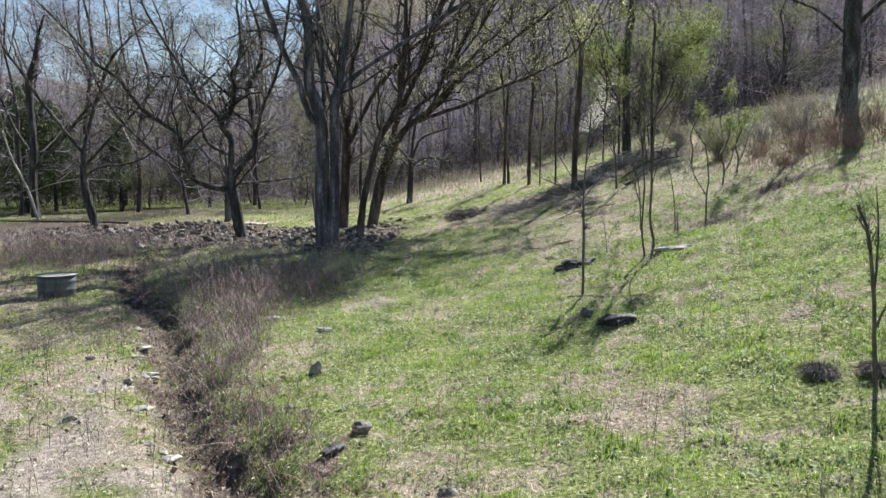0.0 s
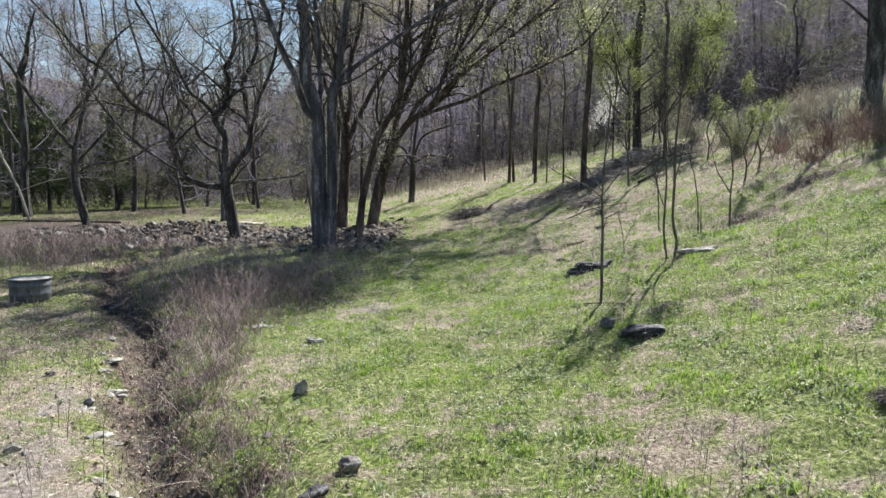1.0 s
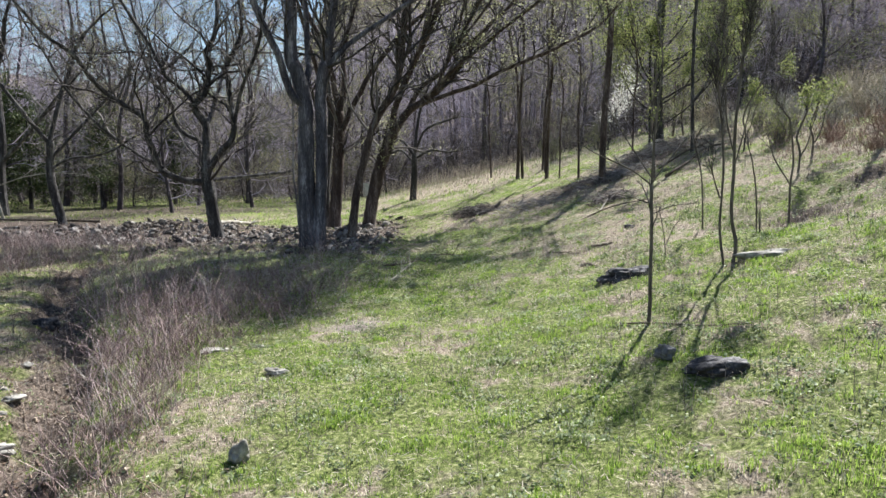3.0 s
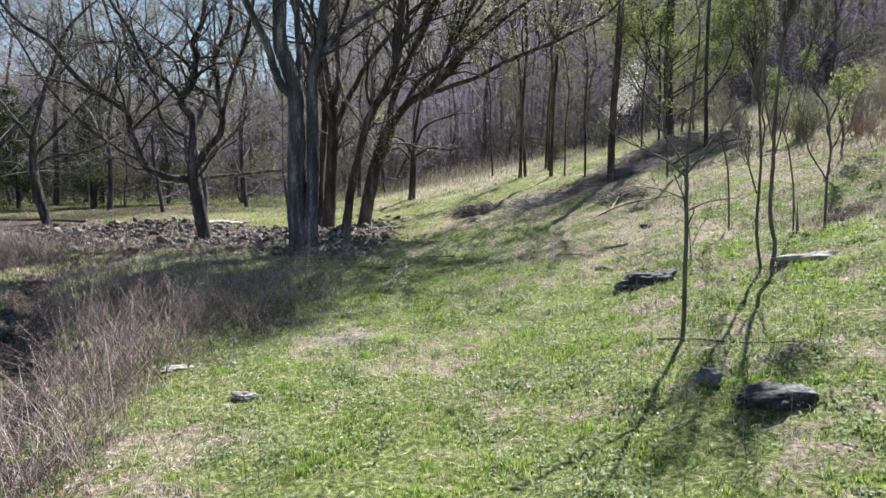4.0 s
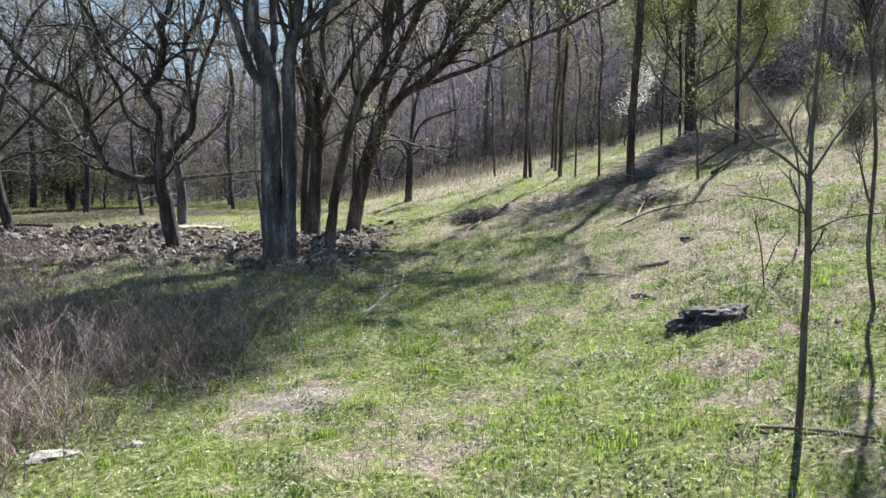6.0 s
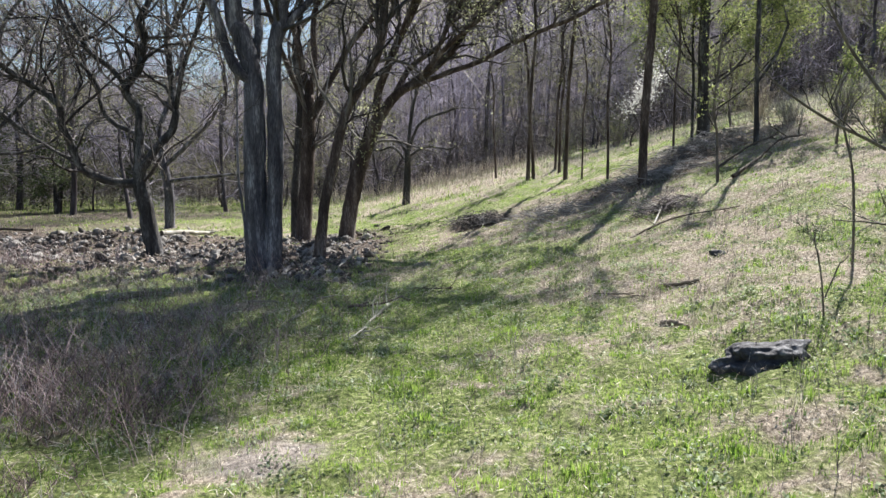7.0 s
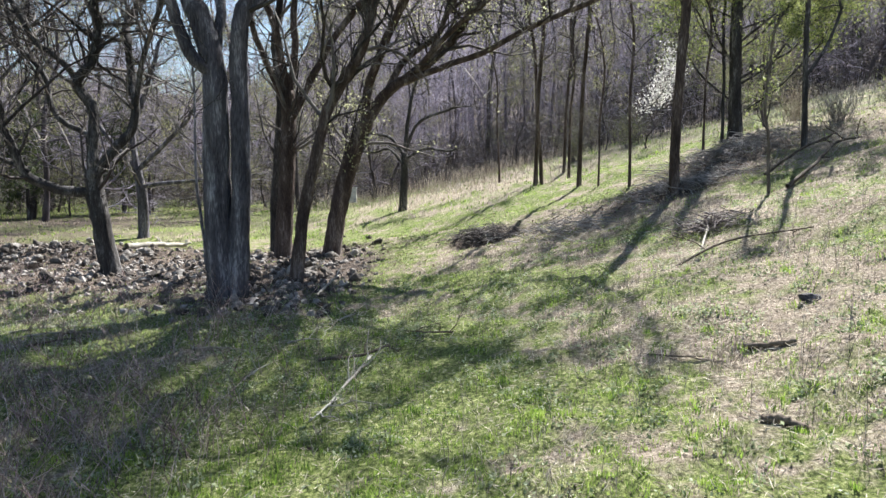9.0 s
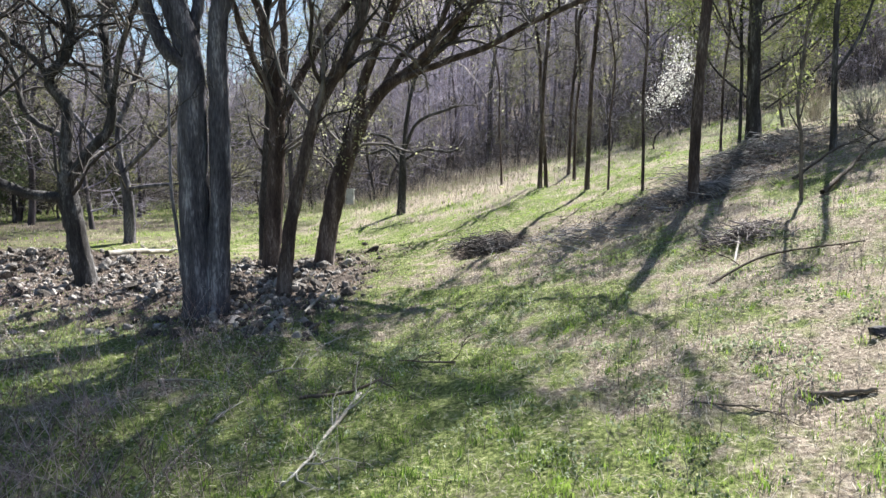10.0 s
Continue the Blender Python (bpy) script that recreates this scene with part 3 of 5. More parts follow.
traced_tree("spreading_tree", -2.95, 27.6, [
    (0.225, 0.17, 0, 0, [(0, 0), (0.24, 1.1), (0.54, 2.3), (0.99, 3.36)]),
    (0.13, 0.05, 0.2, 1, [(0.97, 3.3), (1.5, 4.07), (2.36, 4.7), (3.08, 5.39), (3.71, 6.36)]),
    (0.11, 0.05, -0.2, 1, [(0.97, 3.3), (1.0, 4.14), (1.51, 5.26), (2.01, 6.36)]),
    (0.08, 0.03, -0.3, 1, [(1.72, 4.21), (2.51, 4.49), (3.79, 4.84), (4.78, 5.39), (5.91, 5.8), (6.74, 6.15)]),
    (0.09, 0.04, 0.4, 1, [(1.28, 3.72), (1.94, 4.98), (2.65, 5.67), (2.93, 6.36)]),
    (0.07, 0.03, -0.4, 1, [(2.0, 4.4), (2.9, 5.3), (3.9, 6.0), (5.2, 7.0)]),
    (0.05, 0.02, -0.1, 1, [(2.4, 4.75), (3.1, 6.2), (4.2, 7.6), (5.0, 8.8)]),
    (0.05, 0.02, -0.35, 1, [(1.5, 5.2), (2.2, 6.8), (2.6, 8.4)]),
    (0.045, 0.02, -0.25, 1, [(3.1, 6.2), (3.5, 8.0), (3.8, 9.6)]),
    (0.045, 0.02, 0.15, 1, [(2.0, 6.3), (2.3, 8.0), (2.2, 9.8)]),
    (0.04, 0.02, -0.3, 1, [(4.3, 7.7), (5.0, 9.0), (5.4, 10.2)]),
    (0.04, 0.02, -0.2, 1, [(3.0, 6.0), (4.4, 7.0), (5.6, 8.2)]),
    (0.04, 0.02, -0.15, 1, [(2.2, 6.8), (3.2, 8.6), (4.3, 9.6)]),
    (0.035, 0.02, -0.1, 1, [(1.7, 5.8), (1.2, 7.4), (1.4, 9.2)]),
    (0.06, 0.03, -0.1, 1, [(3.0, 6.0), (3.9, 7.6), (4.6, 9.2), (5.0, 10.6)]),
    (0.06, 0.03, 0.1, 1, [(2.0, 6.3), (2.6, 8.2), (3.2, 10.0), (3.4, 11.4)]),
    (0.05, 0.03, -0.2, 1, [(1.6, 6.0), (1.7, 8.0), (2.0, 10.0), (2.4, 11.4)]),
], "bare leaning tree with long spreading limbs over the grass", 16, BARK_RED, leaf=LEAF_SUNLIT, leaf_count=13000, leaf_size=0.036, ext=5.0, bushy=1.5, sub=1.1, top=12, leaf_top=9.6, leaf_spread=0.1)
traced_tree("crooked_tree", -11.53, 36.0, [
    (0.19, 0.15, 0, 0, [(0, 0), (0.07, 1.5), (-0.1, 2.56)]),
    (0.08, 0.03, 0, 1, [(0.02, 1.91), (1.29, 2.02), (2.38, 2.13)]),
    (0.11, 0.04, 0.2, 1, [(-0.1, 2.5), (-0.37, 3.84), (-0.1, 5.11), (0.29, 6.58)]),
    (0.09, 0.04, -0.3, 1, [(-0.1, 2.5), (0.9, 3.31), (1.57, 3.84)]),
    (0.08, 0.03, 0.3, 1, [(-0.1, 2.5), (-1.0, 3.3), (-2.2, 4.6)]),
], "bare crooked tree with a low side limb beyond the stone pile", 17, BARK_GREY, leaf=LEAF_OLIVE, leaf_count=2500, leaf_size=0.035)
traced_tree("small_pasture_tree", -1.99, 40.0, [
    (0.17, 0.13, 0, 0, [(0, 0), (0.06, 1.45), (0.11, 2.43)]),
    (0.07, 0.03, 0.3, 1, [(0.11, 2.31), (-0.58, 3.17), (-1.57, 3.41)]),
    (0.07, 0.03, -0.3, 1, [(0.11, 2.43), (0.66, 3.66), (1.9, 4.15)]),
    (0.08, 0.03, 0, 1, [(0.11, 2.43), (0.29, 4.39), (0.54, 5.36)]),
    (0.06, 0.03, 0.4, 1, [(0.06, 1.94), (-0.58, 2.68), (-1.2, 2.56)]),
    (0.06, 0.03, -0.4, 1, [(0.09, 2.2), (0.9, 2.6), (1.7, 2.5)]),
], "small bare spreading tree standing alone on the grass", 18, BARK, ext=1.4, bushy=1.2, sub=0.8)
traced_tree("straight_dark_tree", 5.0, 25.7, [
    (0.108, 0.08, 0, 0, [(0, 0), (0.01, 1.4), (0.06, 2.7), (0.13, 4.2), (0.17, 5.2)]),
    (0.028, 0.01, 0.08, 1, [(0.17, 5.1), (-0.15, 6.3), (-0.6, 7.6)]),
    (0.025, 0.01, -0.08, 1, [(0.17, 5.1), (0.5, 6.2), (1.0, 7.2)]),
    (0.022, 0.012, -0.3, 1, [(0.1, 5.6), (-0.5, 6.6), (-1.1, 7.4)]),
    (0.02, 0.01, -0.1, 1, [(-0.1, 6.6), (-0.8, 7.9), (-1.6, 9.2)]),
    (0.02, 0.01, 0.2, 1, [(-0.3, 7.6), (-0.5, 9.0), (-0.9, 10.2)]),
], "tall straight dark tree rooted in a brush heap", 19, BARK_RED, bushy=0.6, ext=1.4, sub=0.55)
traced_tree("shaded_bank_tree", 8.25, 30.4, [
    (0.155, 0.10, 0, 1, [(0, 0), (-0.10, 2.04), (-0.10, 3.96), (-0.02, 5.5)]),
    (0.035, 0.015, 0.1, 1, [(-0.05, 1.6), (0.8, 2.1), (1.6, 2.5), (2.1, 3.2)]),
    (0.035, 0.015, -0.2, 1, [(-0.08, 2.6), (1.0, 3.5), (1.9, 4.3)]),
    (0.03, 0.015, -0.1, 1, [(-0.08, 2.2), (-0.7, 2.5), (-1.1, 3.2)]),
    (0.03, 0.015, 0.1, 1, [(-0.09, 3.4), (0.9, 4.6), (1.5, 5.6)]),
    (0.03, 0.015, -0.1, 1, [(-0.09, 3.6), (-0.9, 4.6), (-1.4, 5.8)]),
    (0.05, 0.03, 0.05, 1, [(-0.38, -0.2), (-0.36, 1.8), (-0.42, 3.2)]),
    (0.03, 0.015, -0.4, 1, [(-0.1, 3.0), (1.0, 3.4), (2.0, 4.2)]),
    (0.03, 0.015, 0.2, 1, [(-0.1, 3.3), (-1.2, 3.9), (-2.0, 4.8)]),
    (0.03, 0.015, 0.3, 1, [(-0.1, 1.0), (-0.9, 1.8), (-1.3, 2.6)]),
    (0.03, 0.015, -0.3, 1, [(-0.1, 1.4), (0.7, 2.0), (1.2, 2.8)]),
    (0.03, 0.015, -0.5, 1, [(-0.1, 2.0), (-0.8, 2.7), (-1.2, 3.4)]),
    (0.03, 0.015, 0.4, 1, [(-0.1, 2.4), (0.8, 3.0), (1.4, 3.6)]),
    (0.025, 0.015, -0.4, 1, [(0.3, 0.8), (1.0, 1.4), (1.6, 2.2)]),
], "stout tree with several stems and fresh yellow-green leaves", 20, BARK, bushy=1.3, ext=1.5, leaf=LEAF_YELLOW, leaf_count=30000, leaf_size=0.04, leaf_top=6.3, sub=0.75, leaf_spread=0.18)
traced_tree("bank_tree", 8.15, 26.4, [
    (0.06, 0.045, 0, 1, [(0, 0), (-0.06, 2.02), (-0.09, 3.3), (-0.05, 5.0)]),
    (0.04, 0.02, 0.2, 1, [(-0.05, 1.6), (0.4, 2.2), (0.8, 3.0)]),
], "slim tree with pale new leaves on the bank", 21, BARK, bushy=0.35, ext=0.8, leaf_top=4.5, leaf=LEAF_YELLOW, leaf_count=2600, leaf_size=0.026)
traced_tree("stout_bank_tree", 14.3, 24.2, [
    (0.27, 0.20, 0, 1, [(0, -0.2), (0.05, 1.6), (0.0, 3.2), (0.1, 5.0), (0.0, 6.5)]),
    (0.045, 0.02, 0.2, 1, [(0.0, 2.6), (-0.9, 3.5), (-1.6, 3.9)]),
    (0.09, 0.05, -0.2, 1, [(0.0, 2.9), (1.0, 3.9), (2.0, 5.2)]),
    (0.08, 0.04, 0.1, 1, [(0.05, 4.0), (-0.9, 5.2), (-1.6, 6.6)]),
], "stout dark bare tree standing high on the bank", 25, BARK, bushy=0.8, ext=2)
traced_tree("leaning_dark_tree", -17.3, 33.5, [
    (0.20, 0.14, 0, 0, [(0, 0), (-0.35, 1.2), (-0.5, 2.6), (-0.4, 3.8)]),
    (0.10, 0.05, 0.2, 1, [(-0.4, 3.8), (-0.2, 5.2), (0.3, 7.0)]),
    (0.09, 0.05, -0.2, 1, [(-0.42, 3.6), (-1.2, 4.8), (-2.2, 6.4)]),
    (0.06, 0.03, -0.2, 1, [(-0.5, 2.5), (0.6, 3.0), (1.8, 3.1)]),
    (0.07, 0.03, 0.3, 1, [(-0.45, 3.0), (0.6, 4.3), (1.9, 6.0)]),
], "dark leaning bare tree beside the old stone pile", 22, BARK, ext=4.5, leaf=LEAF_OLIVE, leaf_count=2000, leaf_size=0.035)
traced_tree("valley_tree", -23.3, 38.5, [
    (0.2, 0.15, 0, 1, [(0, 0), (-0.1, 2.0), (0.1, 4.0), (0.0, 6.5)]),
    (0.10, 0.05, -0.2, 1, [(0.0, 2.8), (1.4, 3.9), (2.8, 5.2)]),
    (0.09, 0.04, 0.3, 1, [(0.0, 3.6), (-1.2, 5.0), (-2.2, 6.6)]),
], "stout dark tree at the edge of the valley pasture", 23, BARK, ext=5)
traced_tree("dead_white_tree", -21.3, 35.5, [
    (0.07, 0.04, 0, 0, [(0, 0), (-0.5, 1.6), (-1.3, 3.4), (-1.7, 4.8)]),
    (0.025, 0.01, -0.2, 0, [(-0.5, 1.6), (1.2, 2.1), (3.0, 2.3), (5.0, 2.2)]),
    (0.02, 0.01, 0.2, 0, [(1.2, 2.1), (2.2, 3.0), (2.6, 3.4)]),
], "leaning dead tree with bleached bare branches", 24, DEADWOOD, TWIG_PALE, bushy=0.25, twig_depth=1)

# slim trees along the crest of the slope
for i, (x, y, r, lean, h) in enumerate([(3.3, 36.5, 0.11, 0.03, 9), (3.6, 36.7, 0.10, -0.09, 8), (5.0, 39.0, 0.09, 0.01, 7), (4.0, 31.4, 0.10, 0.02, 8), (4.35, 30.3, 0.045, 0.0, 5), (4.75, 28.4, 0.06, -0.02, 6),
                                         (5.2, 41.5, 0.10, 0.03, 8), (2.4, 42.5, 0.07, -0.05, 7), (6.9, 29.2, 0.05, 0.0, 5)]):
    traced_tree("slim_tree", x, y, [(r * 0.65, r * 0.4, 0, 1, [(0, 0), (lean * 1.5, h * 0.2), (lean * 3, h * 0.4), (lean * 5 + 0.1, h * 0.62), (lean * 7, h * 0.8)])],
                "slim straight bare tree on the slope", 40 + i, BARK_RED, bushy=1.3, sub=0.7, low=0.3, group="slim trees on the slope", leaf=LEAF_OLIVE if i % 3 == 1 else None, leaf_count=700, leaf_size=0.035)


# ---- saplings on the meadow ----
def sapling(x, y, limbs, label, seed, bushy=1.2, leaf=None, leaf_count=0, ext=0.6, depth=1, sub=0.3, group="saplings", low=0.2):
    return traced_tree("sapling", x, y, limbs, label, seed, BARK_SMOOTH, TWIG_DARK, bushy, ext, leaf, 0.028, leaf_count, group, 0.06, depth, 1.25, sub, low=low)


sapling(2.43, 11.55, [
    (0.025, 0.02, 0, 0, [(0, 0), (0.0, 0.71), (-0.01, 1.34), (-0.02, 1.68)]),
    (0.014, 0.007, 0.1, 1, [(-0.02, 1.65), (0.01, 2.17), (0.06, 2.62), (0.11, 3.16)]),
    (0.010, 0.004, -0.2, 0, [(-0.03, 1.68), (-0.3, 1.86), (-0.66, 2.01), (-0.9, 2.14), (-1.13, 2.32)]),
    (0.008, 0.004, 0.2, 0, [(-0.02, 1.32), (0.24, 1.42), (0.6, 1.46)]),
    (0.007, 0.003, -0.3, 0, [(-0.02, 1.45), (-0.34, 1.55), (-0.65, 1.58)]),
    (0.010, 0.005, 0.4, 1, [(-0.01, 1.71), (0.21, 1.96), (0.36, 2.12)]),
    (0.009, 0.005, 0.3, 1, [(-0.02, 1.76), (-0.23, 2.12), (-0.37, 2.37)]),
], "slim bare sapling with long thin side branches", 61, bushy=1.0)
sapling(4.13, 13.4, [
    (0.028, 0.012, 0, 1, [(0, 0), (0.09, 0.25), (0.0, 0.72), (0.01, 1.4), (0.0, 1.86), (0.05, 2.7)]),
    (0.021, 0.009, 0.05, 1, [(-0.07, -0.1), (-0.14, 0.48), (-0.12, 1.05), (-0.11, 1.5), (-0.18, 2.3)]),
    (0.010, 0.005, 0.1, 1, [(0.01, 1.36), (0.14, 1.85), (0.30, 2.4)]),
    (0.013, 0.007, -0.2, 0, [(-0.15, 0.95), (-0.27, 1.22), (-0.38, 1.49)]),
    (0.011, 0.006, -0.1, 1, [(0.0, 1.6), (-0.15, 2.1), (-0.2, 2.7)]),
], "young twin-stemmed tree with a brush of upright twigs", 62, bushy=5, depth=2, sub=0.5, ext=1.2, low=0.45)
sapling(6.23, 15.9, [(0.02, 0.008, 0, 1, [(0, 0), (-0.01, 0.68), (0.02, 1.13), (-0.07, 1.8)]), (0.014, 0.007, 0.2, 1, [(-0.01, 0.68), (-0.26, 1.13)])], "small bare sapling on the dry slope", 63, bushy=2)
sapling(4.79, 16.2, [(0.015, 0.007, 0, 1, [(0, 0), (-0.05, 0.8), (-0.1, 1.2), (-0.21, 1.6)])], "small bare sapling on the dry slope", 64, bushy=1.5)
sapling(5.06, 14.6, [(0.013, 0.006, 0, 1, [(0, 0), (-0.03, 0.58), (-0.12, 1.15)]), (0.014, 0.008, 0.1, 0, [(0.05, -0.1), (0.06, 0.5)])], "low bare sapling on the dry slope", 65, bushy=1.5)
sapling(3.62, 14.62, [(0.009, 0.005, 0, 1, [(0, 0), (-0.06, 0.3), (-0.12, 0.62)]), (0.007, 0.004, 0.1, 1, [(-0.03, 0.2), (0.1, 0.5)])], "thin bare twiggy sapling on the dry slope", 68, bushy=3, sub=0.2, ext=0.15)
sapling(4.18, 6.3, [
    (0.021, 0.012, 0, 0, [(0, 0), (-0.06, 0.62), (-0.13, 1.17), (-0.19, 1.5), (-0.3, 1.75)]),
    (0.013, 0.007, 0.1, 0, [(-0.09, 0.84), (-0.04, 1.4), (-0.06, 1.92)]),
    (0.014, 0.008, -0.2, 0, [(-0.06, 0.55), (0.03, 0.9)]),
], "bare broken-topped sapling beside a dead grass tussock", 66, bushy=1.5)
sapling(6.06, 23.5, [(0.03, 0.016, 0, 1, [(0, 0), (-0.07, 1.0), (-0.16, 1.65), (-0.06, 2.92)])], "slim sapling with fresh yellow leaves on the bank", 67, 2.5, LEAF_YELLOW, 1100, sub=0.5)
for i, (x, y, h) in enumerate([(7.6, 18.4, 1.1), (8.4, 19.4, 1.1), (8.6, 23.5, 1.3), (10.0, 24.5, 1.6)]):
    sapling(x, y, [(0.025, 0.012, 0, 1, [(0, 0), (0.05, h * 0.4), (-0.04, h * 0.7), (0.06, h)]), (0.016, 0.008, 0.2, 1, [(0.04, h * 0.3), (0.25, h * 0.6), (0.35, h * 0.9)])],
            "leafy young tree with bright yellow-green spring leaves", 70 + i, 1.5, LEAF_YELLOW, 700, depth=2, sub=0.36, group="leafy young trees")


# ---- woodland: a few kinds of tree, copied ----
def wood_tree(seed, height, r, label, leaf=None, leaf_count=0, leaf_size=0.07, spread=1.0, first=0.2, boughs=12, bark=BARK_WOOD, twig=TWIG, name="woodland_tree", twigs=1350):
    rng = np.random.RandomState(seed)
    tree = new(name)
    tagged(tree, label, "tree", "woodland trees")
    n = 9
    line = np.stack([np.cumsum(rng.normal(0, 0.34, n)), np.cumsum(rng.normal(0, 0.34, n)), np.linspace(-0.3, height, n)], -1)
    line[:, :2] -= line[0, :2]
    line = smooth_line(line, 14)
    radii = r * np.interp(np.linspace(0, 1, 14), [0, 0.06, 1], [1.3, 1, 0.15])
    s, crown, tips = Soup(), Soup(), []
    s.tube(line, radii, 8)
    for _ in range(boughs):
        u = rng.uniform(first, 0.97)
        k = int(u * 13)
        a = rng.uniform(0, math.tau)
        up = rng.uniform(0.2, 0.9)
        branch(crown, line[k], (math.cos(a), math.sin(a), up), height * spread * rng.uniform(0.18, 0.36) * (1.25 - 0.7 * u), max(radii[k] * 0.5, 0.02), 1, rng, tips, 6, 0.05, 0.28, 3, fine=True)
    tips = np.array(tips)
    near = tips[rng.randint(0, len(tips), twigs)]
    out = near - line[np.clip((near[:, 2] / height * 13).astype(int), 0, 13)]
    out[:, 2] = np.abs(out[:, 2]) + 0.5
    crown.slivers(near + rng.normal(0, 0.35, near.shape), out / np.linalg.norm(out, axis=1)[:, None] + rng.normal(0, 0.35, out.shape), 0.8, 0.021, rng)
    part("trunk", s.mesh("trunk", bark), tree)
    part("crown", crown.mesh("crown", twig), tree)
    if leaf_count:
        leaves = Soup()
        leaves.leaves(tips[rng.randint(0, len(tips), leaf_count)], leaf_size, rng, 0.3)
        part("leaves", leaves.mesh("leaves", leaf, False), tree)
    return tree


def cedar(seed, height, wide, label):
    """An evergreen: a stem with drooping boughs set with clumps of scaly foliage."""
    rng = np.random.RandomState(seed)
    tree = new("cedar")
    tagged(tree, label, "tree", "cedars")
    s, crown, leaves = Soup(), Soup(), Soup()
    s.tube(np.stack([np.zeros(8), np.zeros(8), np.linspace(-0.3, height, 8)], -1), np.linspace(height * 0.02, 0.01, 8), 8)
    spots = []
    for _ in range(70):
        u = rng.uniform(0.08, 0.98)
        a = rng.uniform(0, math.tau)
        tips = []
        branch(crown, (0, 0, u * height), (math.cos(a), math.sin(a), 0.45), wide * (1.1 - u) ** 0.7 * rng.uniform(0.3, 1.2) + 0.15, 0.02, 1, rng, tips, 4, 0.02, 0.15, 3)
        spots.extend(tips)
    spots = np.array(spots)
    leaves.leaves(spots[rng.randint(0, len(spots), 6000)], 0.085, rng, 0.18, 2.4)
    part("trunk", s.mesh("trunk", BARK), tree)
    part("crown", crown.mesh("crown", TWIG), tree)
    part("foliage", leaves.mesh("foliage", LEAF_DARK, False), tree)
    return tree


KINDS = [
    (wood_tree(101, 17, 0.13, "tall bare woodland tree with grey twigs", twig=TWIG_HAZE, twigs=1600), 5),
    (wood_tree(102, 14, 0.09, "slim bare woodland tree", twig=TWIG_HAZE, spread=0.8), 4),
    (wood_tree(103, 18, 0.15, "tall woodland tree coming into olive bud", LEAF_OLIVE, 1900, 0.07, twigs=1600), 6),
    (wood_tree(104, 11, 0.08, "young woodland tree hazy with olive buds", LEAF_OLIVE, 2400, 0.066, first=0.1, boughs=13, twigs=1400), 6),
    (wood_tree(105, 15, 0.12, "bare many-branched woodland tree", boughs=16, twig=TWIG_HAZE, twigs=1900, first=0.1), 5),
    (wood_tree(106, 8, 0.09, "young woodland tree with fresh yellow-green leaves", LEAF_YELLOW, 4500, 0.042, first=0.15), 1),
    (cedar(107, 9, 2.4, "dark evergreen cedar among bare trees"), 2),
]
TALL = (19, 16, 20, 13, 17, 9.5, 10)
rng = np.random.RandomState(900)
spots = []


def free(x, y, gap):
    return all((x - a) ** 2 + (y - b) ** 2 > gap * gap for a, b in spots)


def wooded(x, y):
    """Where the woods stand: beyond the valley pasture, behind the crest and up the bank."""
    if x > 9.5:
        return y > 48 or (x > 21 and y > 24 + 0.5 * (x - 15) and int(x * 3 + y * 7) % 4 == 0)
    edge = np.interp(x, [-70, -30, -20, -8, 0, 9.5], [46, 47, 49, 56, 60, 52])
    return y > edge


while len(spots) < 230:
    x, y = rng.uniform(-62, 52), 14 + 90 * rng.uniform(0, 1) ** 1.1
    if abs(x) > 6 + 0.78 * y or not wooded(x, y) or not free(x, y, 1.6):
        continue
    if y < 54 and abs(x / (y - 10) * 44 - 13.4) < 1.6:
        continue
    spots.append((x, y))
used = set()
weights = np.array([w for _, w in KINDS], float)
for x, y in spots:
    k = rng.choice(len(KINDS), p=weights / weights.sum())
    if k == 5 and x < 5:
        k = 3
    if k == 6 and x > -12:
        k = 2
    if x < -14 and rng.uniform() < 0.12:
        k = 6
    s = rng.uniform(0.75, 1.2)
    if x > -4:
        back = max(y - 34, 0) / math.cos(SUN_AZIMUTH)
        s = min(s, (back * math.tan(SUN_HEIGHT) + z_at(x - back * math.sin(SUN_AZIMUTH), 34) - z_at(x, y)) / TALL[k])
        if s < 0.3:
            continue
    m = Matrix.Translation((x, y, z_at(x, y))) @ Matrix.Rotation(rng.uniform(0, math.tau), 4, "Z") @ Matrix.Diagonal((s, s, s, 1))
    if k in used:
        copy_thing(KINDS[k][0], m)
    else:
        KINDS[k][0].matrix_basis = m
        used.add(k)
for x, y, s in [(-26, 42, 1.0), (-29, 47, 1.1), (-19, 50, 0.9), (-33, 46, 1.1), (-24, 51, 1.0), (-27.5, 39.5, 0.9), (-25, 43.5, 0.9), (-21.5, 45, 0.8), (-30, 42, 1.0)]:
    copy_thing(KINDS[6][0], Matrix.Translation((x, y, z_at(x, y))) @ Matrix.Rotation(x, 4, "Z") @ Matrix.Diagonal((s, s, s, 1)))
